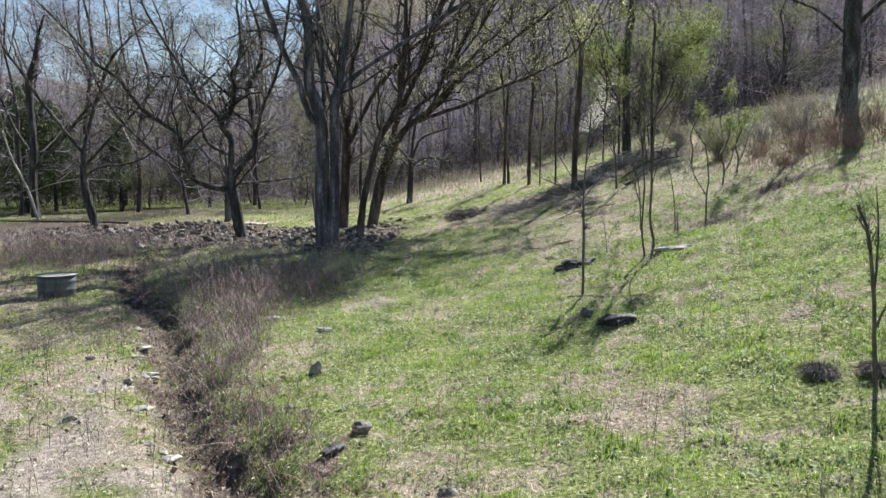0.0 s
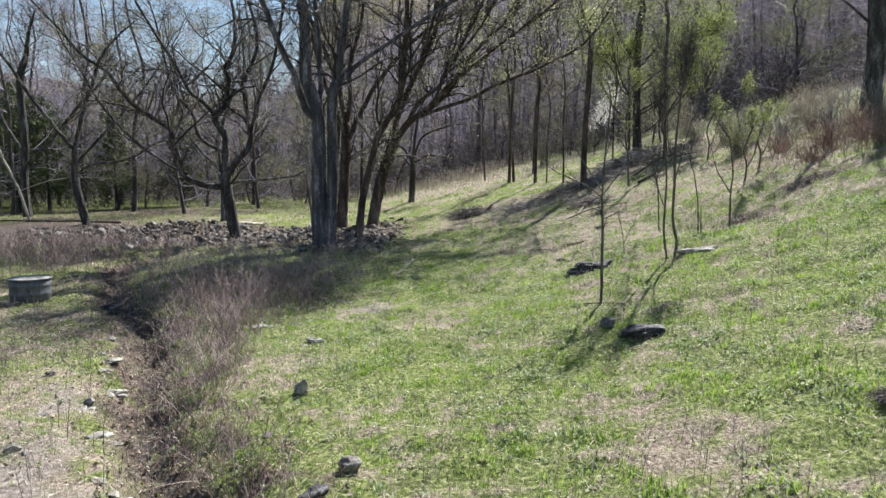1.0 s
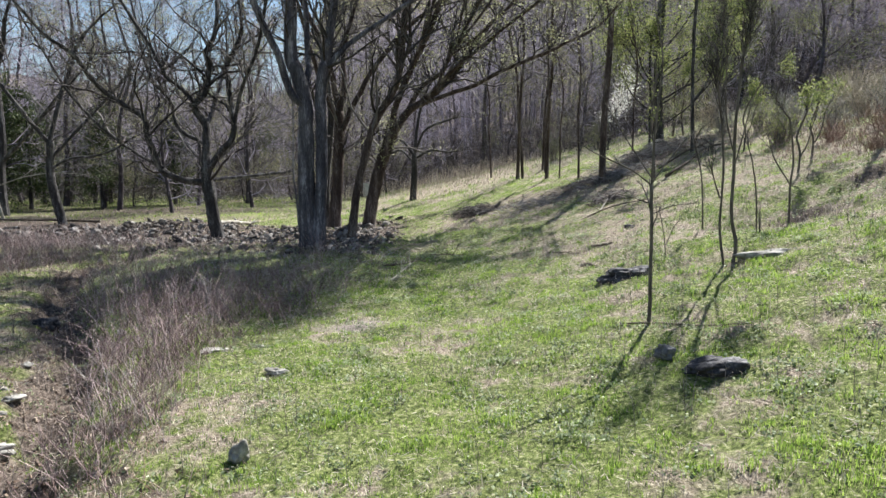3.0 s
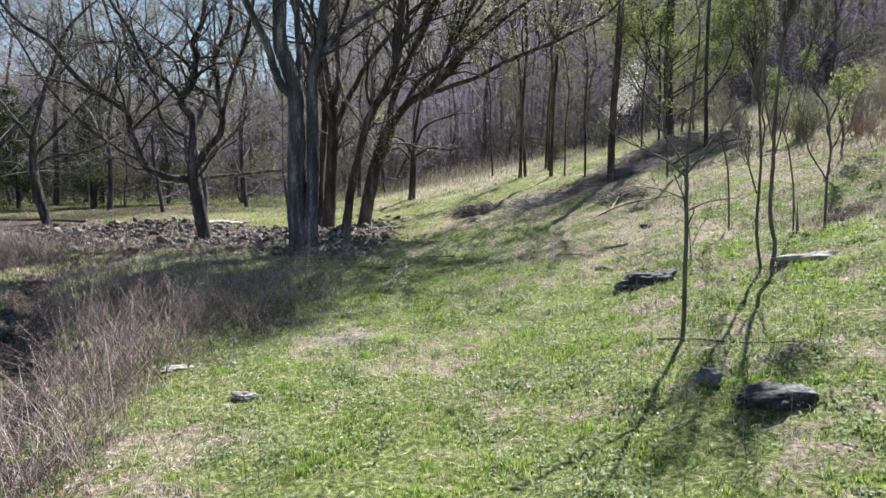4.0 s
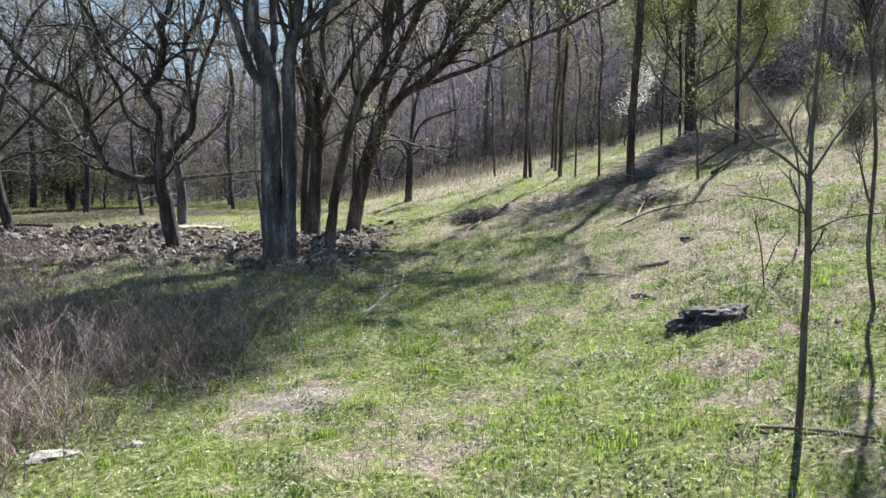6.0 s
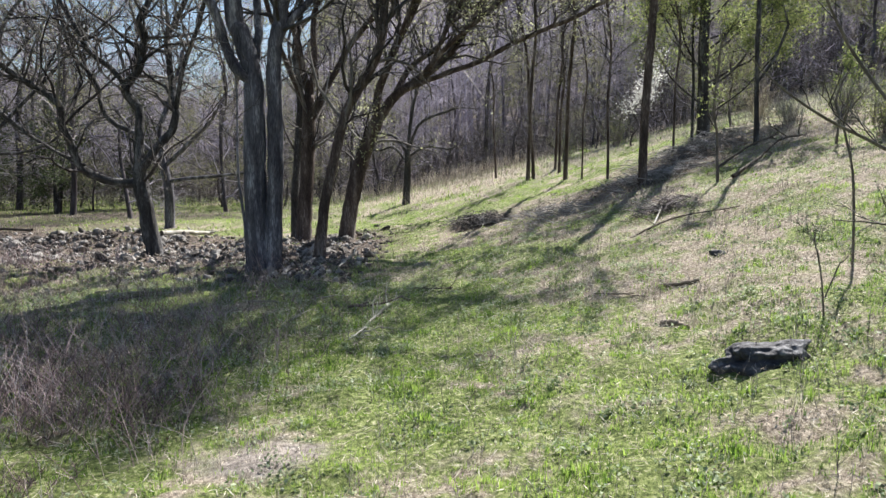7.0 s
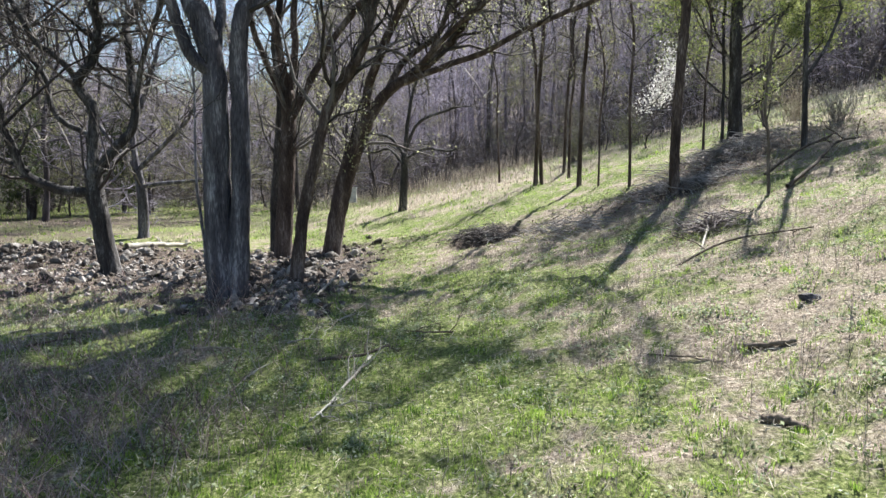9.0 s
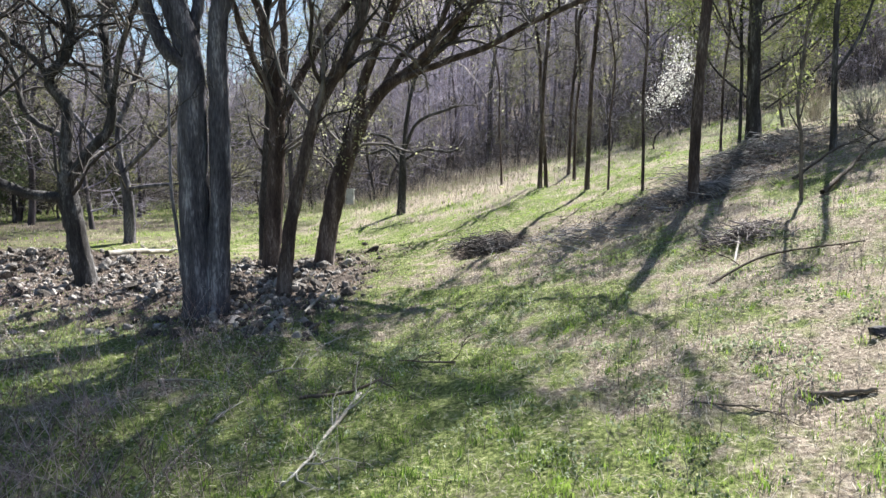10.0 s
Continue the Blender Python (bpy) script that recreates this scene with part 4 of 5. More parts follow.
for k, x, y, s in [(0, -25.5, 40.5, 0.8), (4, -15.5, 41, 0.85), (4, -28.5, 37, 0.9), (2, -19.5, 43, 0.8), (4, -12.5, 46, 0.9), (0, -22, 46, 0.9), (2, -8.5, 49, 0.85), (4, -5.0, 57, 0.9), (2, -14, 50, 0.75), (3, -10.5, 51, 0.9), (2, -6.5, 53, 0.7), (3, -17.5, 50.5, 0.95), (3, -8, 55, 1.0), (0, -36, 50, 1.05), (4, -31, 52, 1.1), (2, -39, 53, 1.0), (4, -34, 44, 0.95), (0, -28.5, 54, 1.1), (2, -25.5, 48, 1.0), (0, -33.5, 56, 1.1), (3, 15.5, 50, 0.5), (3, 8.5, 48, 0.6), (3, -23, 50, 1.0), (3, -20.5, 47, 0.85), (2, -16.5, 47.5, 0.6), (3, -15, 53, 1.0), (3, -12, 55, 1.05), (2, -9.5, 58, 0.65), (3, -5.5, 60, 1.05), (3, -27, 53, 1.0), (3, -3, 62, 1.0), (2, -21, 55, 0.7), (3, -31, 48, 0.95)]:
    copy_thing(KINDS[k][0], Matrix.Translation((x, y, z_at(x, y))) @ Matrix.Rotation(x * 2, 4, "Z") @ Matrix.Diagonal((s, s, s, 1)))
for x, y, s in [(24, 60, 1.1)]:
    copy_thing(KINDS[6][0], Matrix.Translation((x, y, z_at(x, y))) @ Matrix.Rotation(x, 4, "Z") @ Matrix.Diagonal((s, s, s, 1)))
for x, y, s in [(9.6, 31.5, 0.45), (10.6, 36, 0.5)]:
    copy_thing(KINDS[5][0], Matrix.Translation((x, y, z_at(x, y))) @ Matrix.Rotation(x * 3, 4, "Z") @ Matrix.Diagonal((s, s, s, 1)))
blossom = wood_tree(110, 5.6, 0.05, "small tree covered in white blossom at the wood's edge", BLOSSOM, 1900, 0.06, 0.36, 0.4, name="blossom_tree", twigs=300)
blossom.matrix_basis = Matrix.Translation((8.8, 41.0, z_at(8.8, 41.0))) @ Matrix.Scale(0.78, 4)


# the wooded hill far behind
rng = np.random.RandomState(950)
far = Soup()
fp = np.column_stack([rng.uniform(-120, 150, 3200), 84 + 120 * rng.uniform(0, 1, 3200) ** 1.2])
fz = ground_z(fp[:, 0], fp[:, 1])
tall = rng.uniform(7, 14, len(fp))
top = np.column_stack([fp + rng.normal(0, 0.4, fp.shape), fz + tall])
far.tubes(np.stack([np.column_stack([fp, fz - 0.3]), (np.column_stack([fp, fz]) + top) / 2, top], 1), np.array([[0.16, 0.12, 0.03]]) * (tall / 10)[:, None], 4)
pick = rng.randint(0, len(fp), 75000)
u = rng.uniform(0.25, 1, len(pick)) ** 0.8
a, reach = rng.uniform(0, math.tau, len(pick)), tall[pick] * 0.26 * (1.2 - u) * rng.uniform(0.1, 1, len(pick))
c = np.column_stack([fp[pick, 0] + np.cos(a) * reach, fp[pick, 1] + np.sin(a) * reach, fz[pick] + tall[pick] * u])
far.slivers(c, np.column_stack([np.cos(a), np.sin(a), np.full(len(a), 1.1)]), 1.9, 0.09, rng)
tagged(new("far_woods", far.mesh("far_woods", TWIG_HAZE)), "hazy grey bare woods covering the far hillside", "woods", kind="stuff")


# ---- shrubs on the bank ----
def shrub(x, y, height, wide, label, seed, twig, leaf=None, leaf_count=0, leaf_size=0.05):
    """Many thin stems spreading from one root, with forking twigs."""
    rng = np.random.RandomState(seed)
    ob = thing("shrub", x, y, label, "shrub", "shrubs on the bank")
    s, tips = Soup(), []
    for _ in range(60):
        a, out = rng.uniform(0, math.tau), rng.uniform(0.05, 1) * wide / height
        branch(s, (rng.normal(0, 0.12), rng.normal(0, 0.12), -0.05), (math.cos(a) * out, math.sin(a) * out, 1), height * rng.uniform(0.35, 1.1), 0.007, 1, rng, tips, 7, 0.03, 0.2, 3, 0.42, thin=0.004)
    part("stem", s.mesh("stem", twig), ob)
    if leaf_count:
        leaves = Soup()
        leaves.leaves(np.array(tips)[rng.randint(0, len(tips), leaf_count)], leaf_size, rng, 0.08)
        part("leaves", leaves.mesh("leaves", leaf, False), ob)


for i, (x, y, h, w) in enumerate([(10.2, 19.3, 0.9, 0.8), (11.0, 19.0, 0.8, 0.9), (11.6, 20.3, 1.1, 0.9), (12.6, 20.0, 0.9, 1.0), (9.6, 20.6, 0.7, 0.8), (9.1, 18.1, 0.5, 0.6), (10.6, 17.7, 0.7, 0.8), (11.6, 17.6, 0.6, 0.9)]):
    shrub(x, y, h, w, "reddish-brown bare shrub on the bank", 130 + i, RUST)
for i, (x, y, h, w) in enumerate([(10.6, 22.5, 1.8, 1.2), (12.0, 23.4, 2.1, 1.3), (13.4, 22.6, 2.2, 1.3), (11.2, 25.5, 2.0, 1.3), (13.0, 26.5, 2.3, 1.4), (9.8, 28.0, 1.5, 1.0), (14.5, 20.5, 2.0, 1.2), (11.0, 32.5, 2.2, 1.4), (11.6, 21.6, 1.9, 1.3), (10.2, 23.8, 1.7, 1.2), (12.6, 24.8, 2.3, 1.4), (13.4, 18.8, 1.8, 1.2), (12.4, 29.5, 2.0, 1.4), (14.8, 27.5, 2.2, 1.5)]):
    shrub(x, y, 0.66 * h, w, "grey-tan twiggy shrub with a few olive buds", 140 + i, STRAW if i % 3 == 1 else TWIG_PALE, LEAF_OLIVE, 160, 0.028)
for i, (x, y, h, w) in enumerate([(9.2, 22.6, 1.2, 0.7), (10.4, 26.4, 1.2, 0.8), (8.8, 44.0, 2.2, 1.8), (6.2, 44.5, 2.0, 1.6)]):
    shrub(x, y, h, w, "shrub with fresh yellow-green leaves", 150 + i, TWIG, LEAF_YELLOW, 1100, 0.026)


# ---- undergrowth ----
def stems(name, label, category, mat, points, low, high, radius, seed, forks=2, lean=0.35, sides=3, segs=4, patch=0.0):
    """Upright dry stems, each with a few side shoots, as one mass."""
    rng = np.random.RandomState(seed)
    s = Soup()
    n = len(points)
    h = rng.uniform(low, high, n)
    if patch:
        h = h * np.clip(0.85 + 0.7 * ripple(points[:, 0], points[:, 1], patch, seed), 0.35, 1.4)
    d, bend, t = rng.normal(0, lean, (n, 2)) * 0.6, rng.normal(0, lean * 0.6, (n, 2)), np.linspace(0, 1, segs)
    line = np.empty((n, segs, 3))
    line[:, :, :2] = points[:, None] + h[:, None, None] * (d[:, None] * t[:, None] + bend[:, None] * (t * t)[:, None])
    line[:, :, 2] = ground_z(points[:, 0], points[:, 1])[:, None] - 0.03 + h[:, None] * t
    s.tubes(line, np.tile(radius * np.linspace(1, 0.35, segs), (n, 1)) * rng.uniform(0.7, 1.4, (n, 1)), sides)
    for _ in range(forks):
        k, a, l = rng.randint(1, segs - 1, n), rng.uniform(0, math.tau, n), h * rng.uniform(0.15, 0.4, n)
        root = line[np.arange(n), k]
        e = root + np.column_stack([np.cos(a) * l * 0.7, np.sin(a) * l * 0.7, l])
        s.ribbons(np.stack([root, (root + e) / 2 + rng.normal(0, 0.02, (n, 3)), e], 1), np.tile(radius * np.array((0.7, 0.6, 0.25)), (n, 1)), rng.normal(0, 1, (n, 3)))
    ob = new(name, s.mesh(name, mat))
    return tagged(ob, label, category, kind="stuff")


def scatter(count, box, weight, seed):
    """Points in the box x0, x1, y0, y1, thinned out by weight(x, y)."""
    r = np.random.RandomState(seed)
    x, y = r.uniform(box[0], box[1], count), r.uniform(box[2], box[3], count)
    keep = r.uniform(0, 1, count) < weight(x, y)
    return np.stack([x[keep], y[keep]], -1)


stems("bramble", "purple-brown bare bramble stems along the gully", "undergrowth", BRAMBLE, scatter(76000, (-18, 1, 6, 27), lambda x, y: bramble_mask(x, y) * np.clip(0.6 + 0.9 * ripple(x, y, 1.5, 21), 0.08, 1) * (0.16 + 0.84 * belt_thin(x, y)), 301), 0.15, 0.75, 0.0036, 302, 6, 0.6, patch=1.1)
stems("bramble_tufts", "grey dry weed tufts among the bramble", "undergrowth", TWIG_PALE, scatter(22000, (-18, 1, 9, 27), lambda x, y: 0.9 * bramble_mask(x, y) * np.clip(0.05 + 1.2 * ripple(x, y, 1.1, 22), 0, 1) * (0.3 + 0.7 * belt_thin(x, y)), 303), 0.25, 0.85, 0.003, 304, 5, 0.35, patch=0.8)
stems("meadow_stalks", "thin dry weed stalks standing in the meadow", "weeds", TWIG, scatter(21000, (-9, 8, 4, 24), lambda x, y: 0.42 * np.clip(0.45 + 0.6 * ripple(x, y, 2.2, 23), 0.05, 1) * (1 - bramble_mask(x, y)), 305), 0.12, 0.45, 0.0025, 306, 3, 0.16)
stems("tall_weeds", "tall tan dry weeds beyond the slope", "weeds", STRAW, scatter(3400, (-9, 7, 38, 62), lambda x, y: np.clip(bell(x, y, 1.0, 48, 4.5, 7) + 0.35 * bell(x, y, -6, 52, 4, 8), 0, 1), 307), 0.3, 1.2, 0.007, 308, 2, 0.12)
stems("rust_brush", "rusty brown dry brush on the bank", "undergrowth", RUST, scatter(5200, (8, 15, 14, 27), lambda x, y: np.clip(bell(x, y, 10.4, 18.6, 1.6, 2.2) + 0.8 * bell(x, y, 12.2, 21.5, 1.3, 2.0) + 0.4 * bell(x, y, 8.2, 20.5, 1.0, 1.4), 0, 1), 309), 0.15, 0.6, 0.004, 310, 3, patch=1.2)
stems("bank_weeds", "tan dry weeds covering the upper bank", "weeds", STRAW, scatter(9000, (7.5, 24, 14, 44), lambda x, y: np.clip(step_up((x - 10.2 + 0.12 * (y - 17)) / 0.7) * (0.5 + 0.5 * ripple(x, y, 2.4, 44)), 0, 1), 323), 0.1, 0.45, 0.004, 324, 2, 0.3, patch=1.5)
stems("bank_brush", "grey-brown tangled brush under the bank trees", "undergrowth", TWIG_PALE, scatter(5200, (6, 24, 17, 40), lambda x, y: np.clip(0.35 * bell(x, y, 7.8, 27.5, 2.0, 2.0) + 0.45 * step_up(x - 11), 0, 1), 311), 0.15, 0.7, 0.006, 312, 3)
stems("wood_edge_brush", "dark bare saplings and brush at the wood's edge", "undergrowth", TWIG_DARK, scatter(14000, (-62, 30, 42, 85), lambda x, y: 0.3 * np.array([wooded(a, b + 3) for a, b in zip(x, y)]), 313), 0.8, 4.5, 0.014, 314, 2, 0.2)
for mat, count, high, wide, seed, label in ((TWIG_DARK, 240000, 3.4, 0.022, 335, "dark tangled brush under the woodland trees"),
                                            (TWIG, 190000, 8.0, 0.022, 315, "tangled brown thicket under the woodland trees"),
                                            (TWIG_HAZE, 190000, 12.0, 0.022, 325, "grey tangle of bare twigs between the woodland trees")):
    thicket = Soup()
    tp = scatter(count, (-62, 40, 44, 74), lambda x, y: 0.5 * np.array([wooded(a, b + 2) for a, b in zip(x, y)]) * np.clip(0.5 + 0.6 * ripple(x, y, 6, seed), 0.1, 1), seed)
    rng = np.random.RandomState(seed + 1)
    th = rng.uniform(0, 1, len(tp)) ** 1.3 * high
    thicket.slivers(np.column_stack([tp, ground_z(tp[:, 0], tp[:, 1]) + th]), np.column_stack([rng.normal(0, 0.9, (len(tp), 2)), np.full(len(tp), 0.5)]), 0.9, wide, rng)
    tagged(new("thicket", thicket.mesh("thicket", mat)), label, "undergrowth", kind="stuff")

stems("trodden_stalks", "dark leafless stalks on the trodden side of the gully", "weeds", TWIG_DARK, scatter(9000, (-14, 0, 4.5, 23), lambda x, y: 0.6 * left_of_gully(x, y) * np.clip(0.3 + 0.9 * ripple(x, y, 1.6, 27), 0.03, 1), 317), 0.15, 0.6, 0.0035, 318, 3, 0.12)
stems("dead_weeds", "low brown dead weeds tangled along the gully's verge", "undergrowth", RUST, scatter(16000, (-6, 2, 3.5, 12), lambda x, y: 0.8 * np.exp(-((x - np.interp(y, GULLY[:, 1], GULLY[:, 0]) - 0.75) / 0.6) ** 2) * step_up((10.5 - y) / 1.0) * np.clip(0.5 + 0.9 * ripple(x, y, 0.7, 18), 0.05, 1), 321), 0.04, 0.22, 0.0028, 322, 3, 0.9)
stems("gully_roots", "dead stems hanging over the gully's edges", "undergrowth", DEAD_LEAF, scatter(3200, (-10, 0, 3.5, 20), lambda x, y: 0.8 * np.exp(-((gully_distance(x, y) - 0.35) / 0.22) ** 2), 319), 0.06, 0.3, 0.005, 320, 3, 1.3)

# ---- grass ----


def blades(name, label, mat, points, low, high, width, seed, lean=0.5):
    """Bent grass blades of three triangles, as one mass."""
    r = np.random.RandomState(seed)
    n = len(points)
    h = r.uniform(low, high, n)
    a, lean_by = r.uniform(0, math.tau, n), h * r.uniform(0.1, 1, n) * lean
    w = width * r.uniform(0.6, 1.4, n)
    ox, oy = np.cos(a), np.sin(a)
    sx, sy = -np.sin(a + r.normal(0, 0.4, n)) * w / 2, np.cos(a) * w / 2
    x, y = points[:, 0], points[:, 1]
    z = ground_z(x, y) - 0.01
    v = np.empty((n, 5, 3))
    for k, (t, wide) in enumerate(((0, 1), (0, -1), (0.55, 0.75), (0.55, -0.75), (1, 0))):
        v[:, k, 0] = x + ox * lean_by * t * t + sx * wide
        v[:, k, 1] = y + oy * lean_by * t * t + sy * wide
        v[:, k, 2] = z + h * t * (1 - 0.15 * t)
    q = np.arange(n)[:, None] * 5
    loops = (q + np.array([[0, 1, 3, 2, 2, 3, 4]])).ravel()
    sizes = np.tile([4, 3], n)
    ob = new(name, raw_mesh(name, v.reshape(-1, 3), loops, sizes, mat))
    return tagged(ob, label, "grass", kind="stuff")


def clumps(count, box, weight, seed, per, spread):
    c = scatter(count, box, weight, seed)
    r = np.random.RandomState(seed + 1)
    return np.repeat(c, per, axis=0) + r.normal(0, spread, (len(c) * per, 2))


def green_weight(x, y):
    g = (1 - 0.95 * dry_mask(x, y)) * (1 - bare_mask(x, y)) * (1 - 0.9 * mould_shade_mask(x, y)) * (1 - 0.6 * left_of_gully(x, y))
    return np.clip(g * (0.5 + 0.55 * ripple(x, y, 1.7, 30) + 0.7 * ripple(x, y, 0.8, 31) + 0.5 * ripple(x, y, 0.33, 37)), 0.02, 1) * (np.abs(x) < 2.5 + 0.75 * y)


def dry_weight(x, y):
    return np.clip(dry_mask(x, y) * (1 - 0.7 * bare_mask(x, y)) * (1 - 0.85 * mould_shade_mask(x, y)) * (0.75 + 0.5 * ripple(x, y, 0.6, 38)) + 0.05, 0, 1) * (np.abs(x) < 2.5 + 0.75 * y)


blades("grass", "short bright green spring grass", GRASS, clumps(64000, (-7, 9, 3.5, 17), green_weight, 401, 10, 0.03), 0.02, 0.075, 0.006, 402)
blades("grass_tufts", "taller bright green grass tufts", GRASS, clumps(12000, (-7, 9, 3.5, 20), lambda x, y: green_weight(x, y) * np.clip(ripple(x, y, 1.1, 35) * 1.6, 0, 1), 415, 22, 0.035), 0.05, 0.12, 0.0065, 416)
blades("grass", "short bright green spring grass", GRASS, clumps(24000, (-14, 12, 17, 34), green_weight, 403, 9, 0.06), 0.03, 0.085, 0.008, 404)
blades("grass", "pale green pasture grass in the distance", GRASS, clumps(9000, (-40, 14, 34, 62), green_weight, 405, 4, 0.12), 0.06, 0.16, 0.03, 406)
blades("dry_grass", "matted straw-coloured dry grass", STRAW, clumps(17000, (-7, 9, 3.5, 17), dry_weight, 407, 6, 0.05), 0.02, 0.11, 0.005, 408, 1.3)
blades("dry_grass", "matted straw-coloured dry grass", STRAW, clumps(9000, (-14, 12, 17, 34), dry_weight, 409, 5, 0.08), 0.03, 0.12, 0.008, 410, 1.3)
blades("dry_grass", "straw-coloured dry grass in the distance", STRAW, clumps(13000, (-40, 14, 34, 62), dry_weight, 411, 4, 0.15), 0.06, 0.2, 0.02, 412)

weeds = Soup()
wp = clumps(44000, (-9, 9, 3.5, 24), lambda x, y: np.clip(green_weight(x, y) + 0.12, 0, 1) * np.clip(0.3 + ripple(x, y, 1.4, 33), 0.08, 1), 421, 9, 0.045)
weeds.leaves(np.column_stack([wp, ground_z(wp[:, 0], wp[:, 1]) + np.random.RandomState(9).uniform(0.005, 0.045, len(wp))]), 0.023, np.random.RandomState(422), 0.005, 1.4)
tagged(new("meadow_weeds", weeds.mesh("meadow_weeds", WEED, False)), "small grey-green broad-leaved weeds in the meadow", "weeds", kind="stuff")
mat_of_straw = Soup()
wp = scatter(200000, (-9, 9, 3.5, 22), lambda x, y: np.clip(0.16 + dry_weight(x, y), 0, 1) * (np.abs(x) < 2.5 + 0.75 * y), 431)
rng = np.random.RandomState(432)
mat_of_straw.slivers(np.column_stack([wp, ground_z(wp[:, 0], wp[:, 1]) + rng.uniform(0.005, 0.03, len(wp))]), np.column_stack([rng.normal(0, 1, (len(wp), 2)), rng.uniform(0, 0.5, len(wp))]), 0.085, 0.006, rng)
tagged(new("thatch", mat_of_straw.mesh("thatch", STRAW, False)), "pale matted straw lying between the grass", "grass", kind="stuff")
litter = Soup()
lp = scatter(90000, (-18, 12, 4, 36), lambda x, y: np.clip(mould_shade_mask(x, y) + 0.55 * left_of_gully(x, y) * np.clip(0.5 + ripple(x, y, 1.2, 29), 0.1, 1), 0, 1) * 0.6, 413)
litter.leaves(np.column_stack([lp, ground_z(lp[:, 0], lp[:, 1]) + 0.012]), 0.038, np.random.RandomState(414), 0.010, 1.4)
tagged(new("leaf_litter", litter.mesh("leaf_litter", DEAD_LEAF, False)), "brown dead leaves lying in the rubble and gully", "leaf litter", kind="stuff")


# ---- stones ----
def stone_mesh(name, seed, mat, size=(1, 1, 1), rough=0.28, cuts=2, facet=0.97):
    """A worn, faceted lump about one metre across before its size is set."""
    bm = bmesh.new()
    bmesh.ops.create_icosphere(bm, subdivisions=cuts, radius=0.5)
    off = Vector((seed * 7.3, seed * 3.1, seed * 1.7))
    r = random.Random(seed)
    planes = [(Vector((r.gauss(0, 1), r.gauss(0, 1), r.gauss(0, 1))).normalized(), r.uniform(0.24, 0.40)) for _ in range(11)]
    for v in bm.verts:
        p = v.co.copy()
        for n, d in planes:
            k = p.dot(n) - d
            if k > 0:
                p -= n * k * facet
        p *= 1 + rough * noise.noise(p * 2.3 + off) + 0.45 * rough * noise.noise(p * 5 + off) + 0.25 * rough * noise.noise(p * 11 + off)
        v.co = Vector((p.x * size[0], p.y * size[1], p.z * size[2]))
    me = bpy.data.meshes.new(name)
    bm.to_mesh(me)
    bm.free()
    me.materials.append(mat)
    me.polygons.foreach_set("use_smooth", [cuts > 2] * len(me.polygons))
    return me


def boulder(name, x, y, size, seed, mat, label, turn=0.0, sink=0.3, tilt=0.0, cuts=4, rough=0.45, facet=0.7, pitch=0.0):
    ob = new(name, stone_mesh(name, seed, mat, size, rough, cuts, facet if cuts > 2 else 0.97))
    ob.matrix_world = pose(x, y, z_at(x, y) + size[2] * (0.5 - sink), pitch, tilt, turn)
    return tagged(ob, label, "rock")


boulder("boulder", 2.82, 14.15, (0.88, 0.58, 0.44), 31, STONE_DARK, "dark weathered boulder half sunk in the grass", 8, 0.56, -4, 5, 0.5, 0.4, -12)
boulder("boulder", 2.6, 9.95, (0.76, 0.42, 0.22), 32, STONE_DARK, "dark pitted boulder lying in the sapling's shadow", 12, 0.5, -6, 5, 0.5, 0.4, -8)
boulder("boulder", 2.26, 10.38, (0.22, 0.21, 0.19), 8, STONE_GREY, "small rounded grey boulder beside a larger one", 0, 0.2)
boulder("stone", -1.73, 8.94, (0.24, 0.20, 0.24), 9, STONE_WHITE, "upright grey stone in the meadow", 20, 0.2)
boulder("stone", -0.87, 6.95, (0.26, 0.18, 0.17), 10, STONE, "grey lump of rock lying in the meadow", 40, 0.2)
boulder("stone", -1.12, 6.55, (0.34, 0.16, 0.14), 21, STONE_DARK, "low dark rock beside a grey one", 55, 0.3)
boulder("stone", 0.03, 5.63, (0.22, 0.18, 0.14), 11, STONE, "small grey stone in the grass", 50, 0.3)
boulder("stone", -2.03, 11.3, (0.30, 0.19, 0.10), 12, STONE_WHITE, "pale flat stone in the meadow", 10, 0.48, rough=0.7)
boulder("stone", -2.15, 11.0, (0.22, 0.13, 0.07), 13, STONE_WHITE, "small pale flat stone", -10, 0.48, rough=0.7)
boulder("stone", -3.1, 12.3, (0.42, 0.26, 0.10), 14, STONE_WHITE, "low pale rock outcrop by the bramble", 30, 0.48, rough=0.7)
boulder("stone", -2.6, 12.6, (0.22, 0.15, 0.08), 15, STONE_WHITE, "small pale rock by the bramble", 60, 0.48, rough=0.7)
boulder("stone", -7.0, 14.9, (0.55, 0.35, 0.3), 16, STONE_DARK, "dark block of stone beside the gully", 5, 0.25)
boulder("stone", 0.95, 26.6, (0.3, 0.25, 0.2), 17, STONE, "grey stone at the foot of the brush heap", 5, 0.25)
boulder("stone", 4.62, 13.28, (0.8, 0.28, 0.2), 22, STONE_WHITE, "long low pale slab of rock on the grass", -14, 0.42, -6, rough=0.6)
boulder("stone", 3.8, 17.69, (0.26, 0.16, 0.12), 18, STONE_DARK, "small dark stone on the dry slope", 5, 0.25)
r = random.Random(55)
for i in range(26):
    x, y = r.uniform(-6.5, -1.5), r.uniform(5, 14)
    if gully_distance(np.array([x]), np.array([y]))[0] > 1.3:
        continue
    s = r.uniform(0.08, 0.26)
    boulder("gully_stone", x, y, (s, s * 0.7, s * 0.5), 200 + i, STONE_WHITE if i % 3 == 0 else STONE, "loose grey stone on the gully's edge", r.uniform(0, 180), 0.3, cuts=2)

